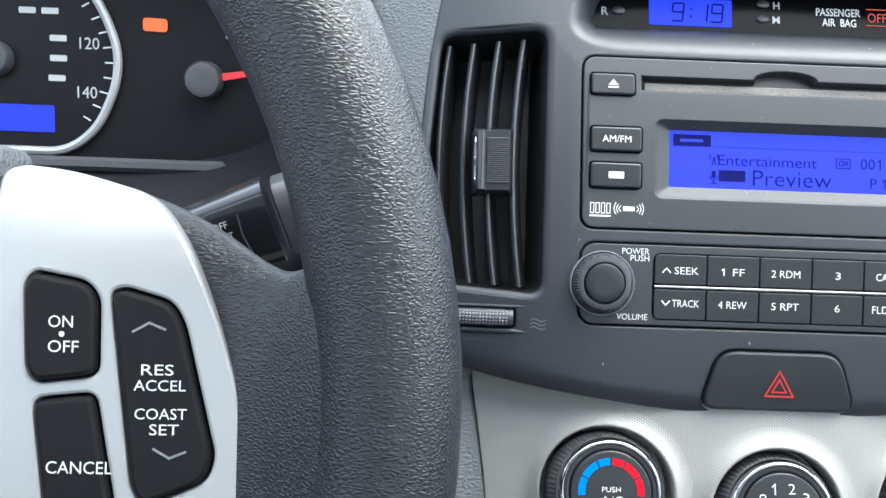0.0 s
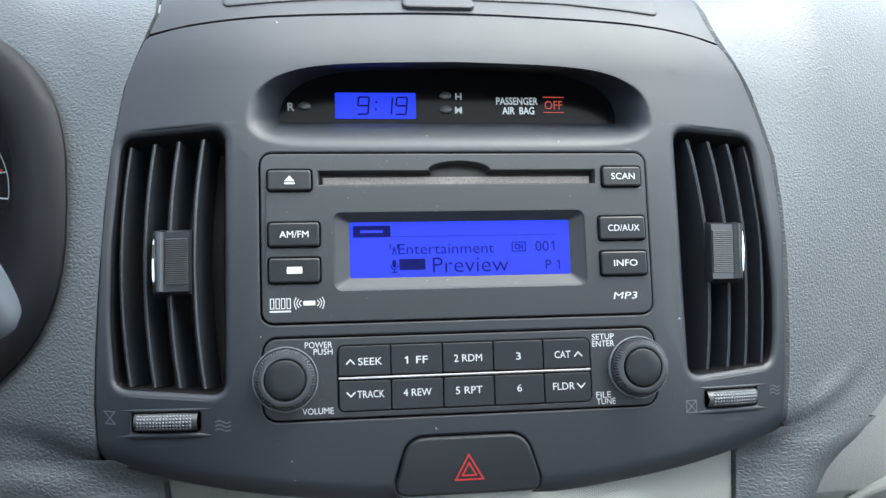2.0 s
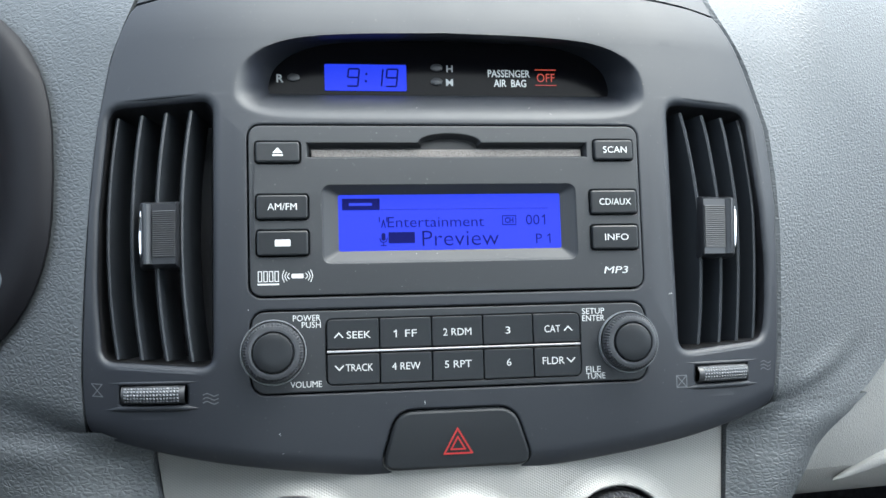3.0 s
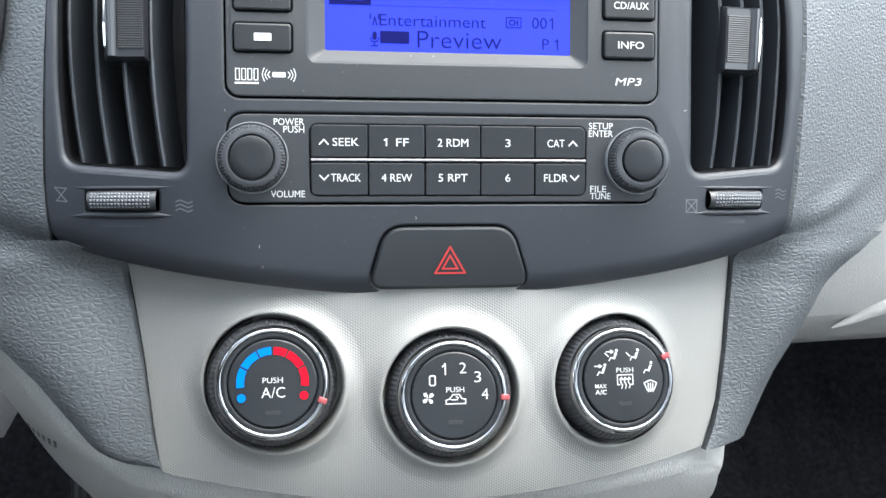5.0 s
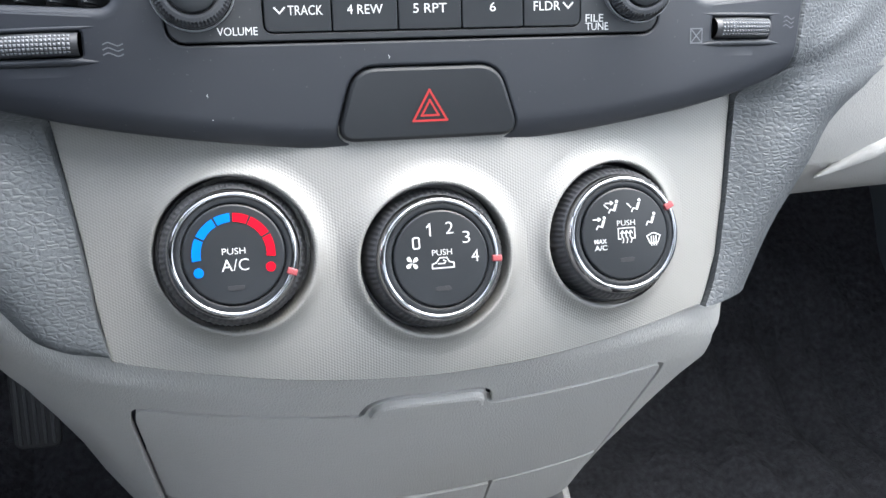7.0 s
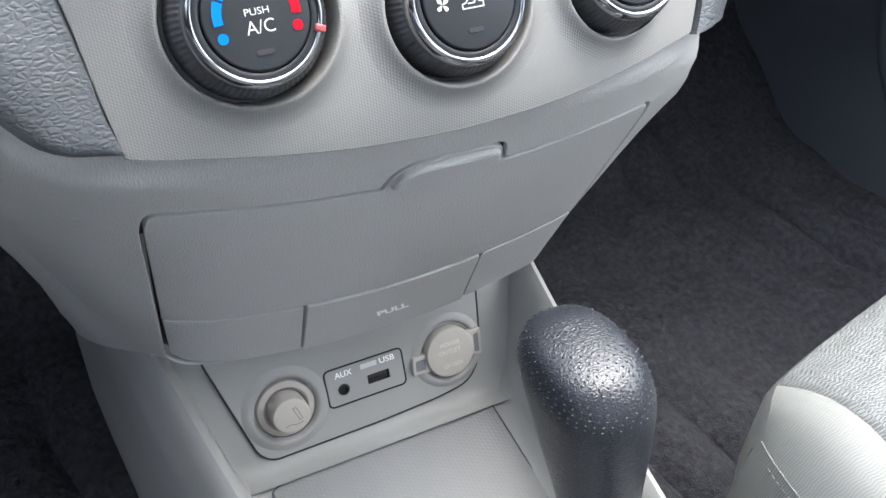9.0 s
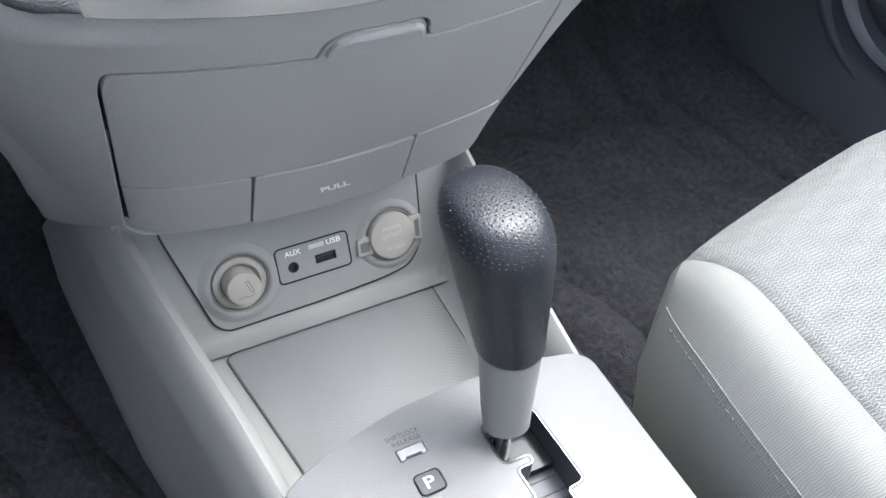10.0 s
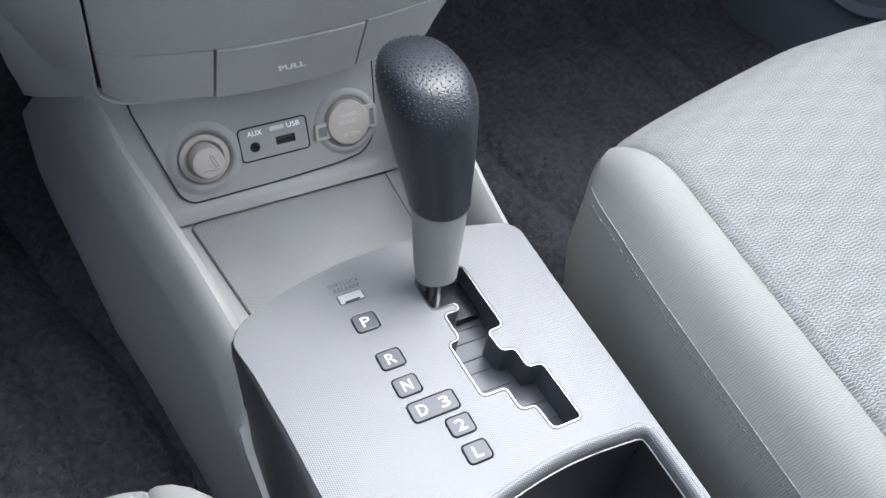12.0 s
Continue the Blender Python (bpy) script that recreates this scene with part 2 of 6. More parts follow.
# ---- materials ----
def material(name, base, rough=0.5, metal=0.0, bump=(), mottle=0.0, mottle_scale=40.0, spec=0.5, dust=0.0, rough_var=0.0):
    """bump: rows of (kind, scale, height in metres); mottle: how far the colour wanders."""
    m = bpy.data.materials.new(name)
    m.use_nodes = True
    nt = m.node_tree
    b = nt.nodes["Principled BSDF"]
    b.inputs["Base Color"].default_value = (*base, 1)
    b.inputs["Roughness"].default_value = rough
    b.inputs["Metallic"].default_value = metal
    b.inputs["Specular IOR Level"].default_value = spec
    b.inputs["Coat Roughness"].default_value = 0.15
    co = nt.nodes.new("ShaderNodeTexCoord")
    if mottle:
        n = nt.nodes.new("ShaderNodeTexNoise")
        n.inputs["Scale"].default_value, n.inputs["Detail"].default_value = mottle_scale, 6
        nt.links.new(co.outputs["Object"], n.inputs["Vector"])
        mix = nt.nodes.new("ShaderNodeMix")
        mix.data_type = "RGBA"
        mix.inputs["A"].default_value = (*[c * (1 - mottle) for c in base], 1)
        mix.inputs["B"].default_value = (*[min(1, c * (1 + mottle)) for c in base], 1)
        nt.links.new(n.outputs["Fac"], mix.inputs["Factor"])
        col = mix.outputs["Result"]
        if dust:
            sp = nt.nodes.new("ShaderNodeTexNoise")
            sp.inputs["Scale"].default_value, sp.inputs["Detail"].default_value = 900, 2
            nt.links.new(co.outputs["Object"], sp.inputs["Vector"])
            ramp = nt.nodes.new("ShaderNodeMapRange")
            ramp.inputs["From Min"].default_value, ramp.inputs["From Max"].default_value = 0.72, 0.8
            ramp.inputs["To Max"].default_value = dust
            nt.links.new(sp.outputs["Fac"], ramp.inputs["Value"])
            mix2 = nt.nodes.new("ShaderNodeMix")
            mix2.data_type = "RGBA"
            mix2.inputs["B"].default_value = (0.5, 0.48, 0.45, 1)
            nt.links.new(ramp.outputs[0], mix2.inputs["Factor"])
            nt.links.new(col, mix2.inputs["A"])
            col = mix2.outputs["Result"]
        nt.links.new(col, b.inputs["Base Color"])
        if rough_var:
            mr = nt.nodes.new("ShaderNodeMapRange")
            mr.inputs["To Min"].default_value, mr.inputs["To Max"].default_value = rough - rough_var, rough + rough_var
            nt.links.new(n.outputs["Fac"], mr.inputs["Value"])
            nt.links.new(mr.outputs[0], b.inputs["Roughness"])
    last = None
    for kind, scale, height in bump:
        if kind == "noise":
            t = nt.nodes.new("ShaderNodeTexNoise")
            t.inputs["Scale"].default_value, t.inputs["Detail"].default_value = scale, 4
            out = t.outputs["Fac"]
            nt.links.new(co.outputs["Object"], t.inputs["Vector"])
        elif kind in ("crease", "crease_tall", "crease_wide"):
            # flat islands parted by narrow creases, as in moulded leather grain
            mp = nt.nodes.new("ShaderNodeMapping")
            mp.inputs["Scale"].default_value = {"crease": (0.7, 0.9, 1.2), "crease_tall": (1.5, 1, 0.6), "crease_wide": (0.55, 1.25, 1.25)}[kind]
            nt.links.new(co.outputs["Object"], mp.inputs["Vector"])
            w = nt.nodes.new("ShaderNodeTexNoise")
            w.inputs["Scale"].default_value, w.inputs["Detail"].default_value = scale * 0.7, 2
            nt.links.new(mp.outputs[0], w.inputs["Vector"])
            ad = nt.nodes.new("ShaderNodeVectorMath")
            ad.operation = "MULTIPLY_ADD"
            ad.inputs[1].default_value = (1.1 / scale,) * 3
            nt.links.new(w.outputs["Color"], ad.inputs[0])
            nt.links.new(mp.outputs[0], ad.inputs[2])
            t = nt.nodes.new("ShaderNodeTexVoronoi")
            t.feature = "DISTANCE_TO_EDGE"
            t.inputs["Scale"].default_value = scale
            nt.links.new(ad.outputs[0], t.inputs["Vector"])
            sm = nt.nodes.new("ShaderNodeMapRange")
            sm.interpolation_type = "SMOOTHSTEP"
            sm.inputs["From Min"].default_value, sm.inputs["From Max"].default_value = -0.04, 0.36
            nt.links.new(t.outputs["Distance"], sm.inputs["Value"])
            out = sm.outputs[0]
        elif kind in ("ripple", "brickripple"):
            # fine wavy woven lines across the seat; in the second the waves jump from block to block
            sx = nt.nodes.new("ShaderNodeSeparateXYZ")
            nt.links.new(co.outputs["Object"], sx.inputs[0])

            def calc(op, a, b=None):
                n1 = nt.nodes.new("ShaderNodeMath")
                n1.operation = op
                for k1, v1 in enumerate((a, b)):
                    if v1 is None:
                        continue
                    if isinstance(v1, (int, float)):
                        n1.inputs[k1].default_value = v1
                    else:
                        nt.links.new(v1, n1.inputs[k1])
                return n1.outputs[0]

            nz = nt.nodes.new("ShaderNodeTexNoise")
            nz.inputs["Scale"].default_value = 90
            nt.links.new(co.outputs["Object"], nz.inputs["Vector"])
            ph = calc("MULTIPLY", calc("SUBTRACT", nz.outputs["Fac"], 0.5), 4.6 if kind == "brickripple" else 7.0)
            wob = calc("SINE", calc("ADD", calc("MULTIPLY", sx.outputs[0], 2 * math.pi / (scale * 4.6)), ph))
            arg = calc("ADD", calc("MULTIPLY", sx.outputs[1], 2 * math.pi / scale), calc("MULTIPLY", wob, 1.5))
            if kind == "brickripple":
                blk = calc("SIGN", calc("MULTIPLY", calc("SINE", calc("ADD", calc("MULTIPLY", sx.outputs[0], 2 * math.pi / 0.0064), ph)), calc("SINE", calc("MULTIPLY", sx.outputs[1], 2 * math.pi / 0.0052))))
                arg = calc("ADD", arg, calc("MULTIPLY", blk, 1.3))
            out = calc("SINE", arg)
            ym = nt.nodes.new("ShaderNodeMix")
            ym.data_type = "RGBA"
            k0, k1 = (0.50, 1.38) if kind == "brickripple" else (0.84, 1.10)
            ym.inputs["A"].default_value = (*[c * k0 for c in base], 1)
            ym.inputs["B"].default_value = (*[c * k1 for c in base], 1)
            nt.links.new(calc("ADD", calc("MULTIPLY", out, 0.5), 0.5), ym.inputs["Factor"])
            if mottle:
                mm = nt.nodes.new("ShaderNodeMix")
                mm.data_type = "RGBA"
                mm.inputs["Factor"].default_value = 0.75
                nt.links.new(col, mm.inputs["A"])
                nt.links.new(ym.outputs["Result"], mm.inputs["B"])
                nt.links.new(mm.outputs["Result"], b.inputs["Base Color"])
            else:
                nt.links.new(ym.outputs["Result"], b.inputs["Base Color"])
        else:  # "hex": dimples or pips on a six-cornered lattice
            k = 2 * math.pi / scale
            ups = {"hex": (UP, V(1, 0, 0)), "hexflat": (V(0, 1, 0), V(1, 0, 0))}[kind]
            dirs = [(ups[1] * math.cos(a) + ups[0] * math.sin(a), 1.0) for a in (0, math.pi / 3, 2 * math.pi / 3)]
            out = None
            for dv, wgt in dirs:
                dot = nt.nodes.new("ShaderNodeVectorMath")
                dot.operation = "DOT_PRODUCT"
                dot.inputs[1].default_value = dv * k
                nt.links.new(co.outputs["Object"], dot.inputs[0])
                cs = nt.nodes.new("ShaderNodeMath")
                cs.operation = "COSINE"
                nt.links.new(dot.outputs["Value"], cs.inputs[0])
                if out is None:
                    out = cs.outputs[0]
                else:
                    ad = nt.nodes.new("ShaderNodeMath")
                    ad.operation = "ADD"
                    nt.links.new(out, ad.inputs[0])
                    nt.links.new(cs.outputs[0], ad.inputs[1])
                    out = ad.outputs[0]
        bp = nt.nodes.new("ShaderNodeBump")
        bp.inputs["Strength"].default_value = 1.0
        bp.inputs["Distance"].default_value = height
        nt.links.new(out, bp.inputs["Height"])
        if last:
            nt.links.new(last.outputs[0], bp.inputs["Normal"])
        last = bp
    if last:
        nt.links.new(last.outputs[0], b.inputs["Normal"])
    return m


def glow(name, colour, strength):
    m = bpy.data.materials.new(name)
    m.use_nodes = True
    b = m.node_tree.nodes["Principled BSDF"]
    b.inputs["Base Color"].default_value = (0.01, 0.01, 0.05, 1)
    b.inputs["Roughness"].default_value = 0.6
    b.inputs["Specular IOR Level"].default_value = 0.1
    b.inputs["Emission Color"].default_value = (*colour, 1)
    b.inputs["Emission Strength"].default_value = strength
    return m


FASCIA = material("soft_touch_dark_plastic", (0.0070, 0.0092, 0.0146), 0.54, bump=(("noise", 3500, 0.00002),), mottle=0.10, mottle_scale=60, dust=0.13, rough_var=0.05, spec=0.6)
RADIO = material("radio_dark_plastic", (0.013, 0.015, 0.0185), 0.54, bump=(("noise", 4000, 0.00002),), mottle=0.08, mottle_scale=70, dust=0.28, rough_var=0.05, spec=0.5)
BUTTON = material("button_charcoal_plastic", (0.0105, 0.012, 0.0145), 0.40, bump=(("noise", 4500, 0.000015),), mottle=0.1, mottle_scale=150, rough_var=0.06, spec=0.35)
HIDE = material("grained_dark_vinyl", (0.064, 0.070, 0.076), 0.48, bump=(("crease", 430, 0.0002), ("noise", 240, 0.00007)), mottle=0.10, mottle_scale=30, spec=0.6)
GREY = material("light_grey_grained_plastic", (0.378, 0.374, 0.364), 0.5, bump=(("crease_tall", 560, 0.00013), ("noise", 2500, 0.00002)), mottle=0.06, mottle_scale=25, dust=0.2, rough_var=0.06)
GREY_PLAIN = material("light_grey_satin_plastic", (0.274, 0.273, 0.266), 0.52, bump=(("noise", 2600, 0.00003),), mottle=0.06, mottle_scale=30, dust=0.3, spec=0.25)
MATGREY = material("grey_rubber_mat", (0.176, 0.179, 0.181), 0.62, bump=(("hexflat", 0.0026, 0.00003), ("noise", 900, 0.00003)), mottle=0.1, mottle_scale=25, dust=0.3)
SILVER = material("silver_dotted_paint", (0.228, 0.224, 0.215), 0.50, metal=0.2, bump=(("hex", 0.00105, 0.000026),), mottle=0.05, mottle_scale=25)
SILVERFLAT = material("silver_dotted_paint_flat", (0.138, 0.140, 0.144), 0.42, metal=0.4, bump=(("hexflat", 0.0011, 0.000028),), mottle=0.05, mottle_scale=25)
SATIN = material("satin_silver_paint", (0.31, 0.315, 0.32), 0.42, metal=0.45, mottle=0.05, mottle_scale=60)
CHROME = material("chrome", (0.85, 0.85, 0.85), 0.09, metal=1.0, mottle=0.03, mottle_scale=120)
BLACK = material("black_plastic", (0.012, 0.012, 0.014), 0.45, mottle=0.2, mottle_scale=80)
GLOSS = material("gloss_black_plastic", (0.010, 0.011, 0.013), 0.18, mottle=0.2, mottle_scale=40, spec=0.5)
VANE = material("vent_vane_plastic", (0.021, 0.024, 0.029), 0.38, mottle=0.15, mottle_scale=90, dust=0.12, rough_var=0.06)
DARK = material("dark_grey_plastic", (0.035, 0.036, 0.040), 0.4, mottle=0.12, mottle_scale=60, dust=0.2, rough_var=0.05)
GATE = material("gate_grey_plastic", (0.042, 0.044, 0.051), 0.34, mottle=0.15, mottle_scale=80, dust=0.2)
WHITE = material("white_print", (0.50, 0.51, 0.51), 0.5, mottle=0.04, mottle_scale=400)
PALE = material("pale_grey_print", (0.32, 0.33, 0.34), 0.5, mottle=0.05, mottle_scale=400)
EMBOSS = material("embossed_grey_plastic", (0.10, 0.105, 0.115), 0.4, mottle=0.1, mottle_scale=100)
REDINK = material("red_print", (0.40, 0.001, 0.012), 0.45, mottle=0.05, mottle_scale=200, spec=0.12)
HAZARDRED = material("dark_red_print", (0.32, 0.016, 0.016), 0.45, mottle=0.06, mottle_scale=200)
BLUEINK = material("blue_print", (0.0, 0.115, 0.46), 0.45, mottle=0.05, mottle_scale=200, spec=0.12)
PINKMARK = material("pale_red_pointer", (0.24, 0.045, 0.05), 0.35, mottle=0.05, mottle_scale=200)
BEIGE = material("beige_socket_plastic", (0.36, 0.335, 0.30), 0.5, mottle=0.06, mottle_scale=90, bump=(("noise", 2500, 0.00003),), dust=0.2)
FELT = material("slot_felt", (0.17, 0.155, 0.145), 0.95, bump=(("noise", 2500, 0.0006),), mottle=0.85, mottle_scale=1600)
CARPET = material("dark_carpet", (0.046, 0.047, 0.054), 0.95, bump=(("noise", 700, 0.002), ("noise", 90, 0.006), ("noise", 22, 0.012)), mottle=0.75, mottle_scale=150, dust=0.1, spec=0.2)
MATPILE = material("black_mat_pile", (0.0125, 0.0115, 0.0118), 0.95, bump=(("noise", 600, 0.003), ("noise", 120, 0.004)), mottle=0.8, mottle_scale=180, dust=0.1, spec=0.15)
FABRIC = material("light_grey_seat_fabric", (0.236, 0.245, 0.239), 0.85, bump=(("brickripple", 0.0016, 0.0004), ("noise", 2600, 0.0001)), mottle=0.06, mottle_scale=30, spec=0.2)
FABRIC_PLAIN = material("plain_grey_seat_fabric", (0.196, 0.200, 0.189), 0.85, bump=(("ripple", 0.0016, 0.0001), ("noise", 2600, 0.00008)), mottle=0.10, mottle_scale=22, spec=0.2)
STITCH = material("pale_thread", (0.10, 0.10, 0.095), 0.8, mottle=0.05, mottle_scale=300)
WHEELHIDE = material("steering_wheel_leather", (0.012, 0.0135, 0.0165), 0.34, bump=(("crease_wide", 900, 0.00011), ("noise", 420, 0.00003)), mottle=0.12, mottle_scale=40, spec=0.42)
KNOBHIDE = material("shift_knob_leather", (0.014, 0.016, 0.021), 0.30, bump=(("crease", 720, 0.00012), ("noise", 500, 0.00007)), mottle=0.12, mottle_scale=50, spec=0.5)
DOORMAT = material("dark_blue_door_plastic", (0.105, 0.118, 0.138), 0.4, mottle=0.1, mottle_scale=10, bump=(("noise", 1800, 0.00008),))
HEADLINER = material("grey_headliner", (0.60, 0.60, 0.57), 0.9, mottle=0.05, mottle_scale=60, bump=(("noise", 800, 0.0004),))
ASPHALT = material("concrete", (0.22, 0.22, 0.21), 0.9, mottle=0.3, mottle_scale=4)
LCD = glow("blue_display_light", (0.020, 0.050, 0.92), 0.145)
LCDINK = material("display_dark_segment", (0.004, 0.005, 0.06), 0.8, mottle=0.05, mottle_scale=300, spec=0.05)
ORANGE = glow("orange_warning_light", (1.0, 0.17, 0.0), 0.17)
AIRBAG = glow("dim_red_telltale", (0.80, 0.13, 0.035), 0.11)
NEEDLE = material("red_needle", (0.6, 0.02, 0.03), 0.4, mottle=0.05, mottle_scale=100)
STALKTIP = material("stalk_tip_grey_plastic", (0.058, 0.066, 0.079), 0.45, mottle=0.08, mottle_scale=80)
HOOD = material("matt_black_hood_plastic", (0.006, 0.006, 0.008), 0.6, bump=(("noise", 2200, 0.00004),), mottle=0.2, mottle_scale=60, spec=0.2)
TAB = material("black_tab_plastic", (0.016, 0.017, 0.020), 0.28, mottle=0.15, mottle_scale=80, dust=0.15)
COLLAR = material("satin_dark_collar", (0.14, 0.148, 0.16), 0.38, mottle=0.08, mottle_scale=80)
TAG = material("grey_tag_plastic", (0.06, 0.062, 0.070), 0.45, mottle=0.08, mottle_scale=120)
SWITCH = material("black_switch_plastic", (0.007, 0.007, 0.008), 0.4, mottle=0.2, mottle_scale=80, spec=0.12)
BRIGHT = material("bright_white_print", (0.86, 0.87, 0.87), 0.5, mottle=0.03, mottle_scale=400)
CHROMESOFT = material("soft_chrome", (0.58, 0.58, 0.59), 0.17, metal=1.0, mottle=0.03, mottle_scale=120)
CAPINK = material("raised_cap_lettering", (0.52, 0.50, 0.46), 0.5, mottle=0.04, mottle_scale=300)
GRILLE = material("grey_speaker_mesh", (0.11, 0.12, 0.135), 0.5, bump=(("hex", 0.003, 0.0002),), mottle=0.1, mottle_scale=60)
GLASS = material("dark_tinted_window", (0.003, 0.003, 0.004), 0.16, mottle=0.1, mottle_scale=60, spec=0.06)
SLEEVE = material("warm_grey_satin_paint", (0.215, 0.215, 0.21), 0.42, metal=0.25, mottle=0.05, mottle_scale=60)
RINGCHROME = material("knob_ring_chrome", (0.36, 0.36, 0.37), 0.1, metal=1.0, mottle=0.04, mottle_scale=120, rough_var=0.03)
GATEFLOOR = material("gate_slide_plastic", (0.045, 0.048, 0.058), 0.3, mottle=0.12, mottle_scale=80, dust=0.2)
STRIP = material("dull_chrome_strip", (0.30, 0.295, 0.30), 0.22, metal=1.0, mottle=0.1, mottle_scale=30)
KNURL = material("satin_grey_knurl", (0.035, 0.037, 0.042), 0.3, mottle=0.08, mottle_scale=120)
LINT = material("white_lint", (0.7, 0.7, 0.68), 0.9, mottle=0.1, mottle_scale=500)


# ---- fascia: the dark bowed panel round radio and vents ----
def both(half):
    """A symmetric outline from its right half, bottom to top."""
    return list(half) + [(-x, y) for x, y in reversed(half) if abs(x) > 0.01]


BEZEL = clean(both(smooth([(0, -40), (48, -37.6), (96, -31.4), (130, -25), (156, -18.2), (162.6, -11), (164.4, 8), (164.3, 30), (163, 62), (159, 112), (151.5, 150), (142.5, 173)], 5, closed=False)
                   + [(139.5, 176.2), (126, 179.4), (107, 182), (88, 184), (66, 185.8), (44, 187), (22, 188), (0, 188.4)]))
VENT = [(105.5, 129.5), (106.3, 11.5), (155, 15.5), (157.5, 45), (157, 80), (152, 128)]
CLOCK_OUT = both(smooth([(0, 121), (60, 121.2), (82, 122.6), (92.5, 127), (95.5, 134), (91.5, 146.5), (76, 156), (50, 160), (0, 161.5)], 5, closed=False))
CLOCK_IN = both(smooth([(0, 134.6), (60, 134.6), (78, 134.7), (80.5, 135.6), (80.5, 140), (77, 147.5), (66, 155), (46, 159.2), (0, 160.8)], 5, closed=False))
HAZARD = rounded([(-34.5, -36.5), (-26.5, -10.8), (26.5, -10.8), (34.5, -36.5)], 8, 6)
UPPER = box2(-89.6, 41.6, 90.2, 117.6, 5)
LOWER = box2(-89.2, -0.8, 89.8, 34.6, 6)
VENT_RIGHT = [(107, 129.5), (108, 11.5), (154.5, 15.5), (156.3, 30), (156.2, 52), (152.5, 81), (146.8, 128)]
WHEEL_SLOT, WHEEL_RIGHT = box2(117, -4.2, 147, 4.4, 1.2), box2(115, -4.2, 145, 4.4, 1.2)


def mirror(ps):
    return [(-x, y) for x, y in ps]


HOLES = {-1: ccw(rounded(mirror(VENT), 6)), 1: ccw(rounded(VENT_RIGHT, 6))}
XS = steps(-160, 160, 40)
YS = steps(-39, -10.5, 19) + [158, 163, 168, 173, 178, 184]

fascia = thing("center_fascia", (0, 0.49, 0.59), "dark charcoal plastic centre fascia around the radio", "car dashboard")
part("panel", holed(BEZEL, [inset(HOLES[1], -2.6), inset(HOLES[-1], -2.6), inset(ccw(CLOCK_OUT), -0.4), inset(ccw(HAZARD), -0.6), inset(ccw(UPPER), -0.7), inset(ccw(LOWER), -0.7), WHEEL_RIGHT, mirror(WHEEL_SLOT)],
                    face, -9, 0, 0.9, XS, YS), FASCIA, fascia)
part("backing", solid(box2(-150, -20, 150, 128, 3), lambda x, s, d: plane(x, s, d - bow(x)), -60, -55, 0, xs=XS), BLACK, fascia)
# raised lips below and beside the vents, and the hoods over the thumbwheels
for sx in (1, -1):
    ring = HOLES[sx]
    off = 2 if sx > 0 else 0
    part("vent_lip", loft([[face(x, y, d) for x, y in inset(ring, k)] for k, d in ((-4.6, 0.03), (-3.4, 0.02), (-2.4, -0.25), (-1.4, -0.9), (-0.5, -2.0), (0, -3.4), (0.2, -7))], closed=True), FASCIA, fascia, "rounded edge of the vent opening", angle=70)
    for s0, r, back in ((5.3, 0.8, 0.3), (-5.6, 1.5, 0.5)):
        line = smooth([(109, s0 * 1.12), (114, s0 * 1.04), (120, s0), (132, s0), (144, s0), (150, s0 * 1.04), (156, s0 * 1.12)], 4, closed=False)
        part("wheel_lip", tube([face(sx * (x - off), s, -back) for x, s in line], [0.001 * r * min(1, 0.08 + 0.11 * min(i, len(line) - 1 - i)) for i in range(len(line))], 8), FASCIA, fascia, angle=70)
for sx, cx in ((-1, -157.5), (1, 107.4)):
    part("closed_symbol", strokes([[(cx - 2.5, 5.6), (cx + 2.5, 5.2), (cx - 1.8, 0.2), (cx + 2.7, -0.2), (cx - 2.5, 5.6)]] if sx < 0 else
                                  [[(cx - 2.6, -5.4), (cx + 2.6, -5.4), (cx + 2.6, 0), (cx - 2.6, 0), (cx - 2.6, -5.4), (cx + 2.6, 0)], [(cx - 2.6, 0), (cx + 2.6, -5.4)]], face, 0.45, 0.2), EMBOSS, fascia, "embossed closed-flap symbol")
for cx, cy in ((-107, -2), (156.5, 2.5)):
    part("open_symbol", strokes([smooth([(cx - 3.2, cy + k), (cx - 1.6, cy + k + 0.6), (cx, cy + k), (cx + 1.6, cy + k - 0.6), (cx + 3.2, cy + k)], 3, closed=False) for k in (-1.7, 0, 1.7)], face, 0.42, 0.2), EMBOSS, fascia, "embossed airflow symbol")

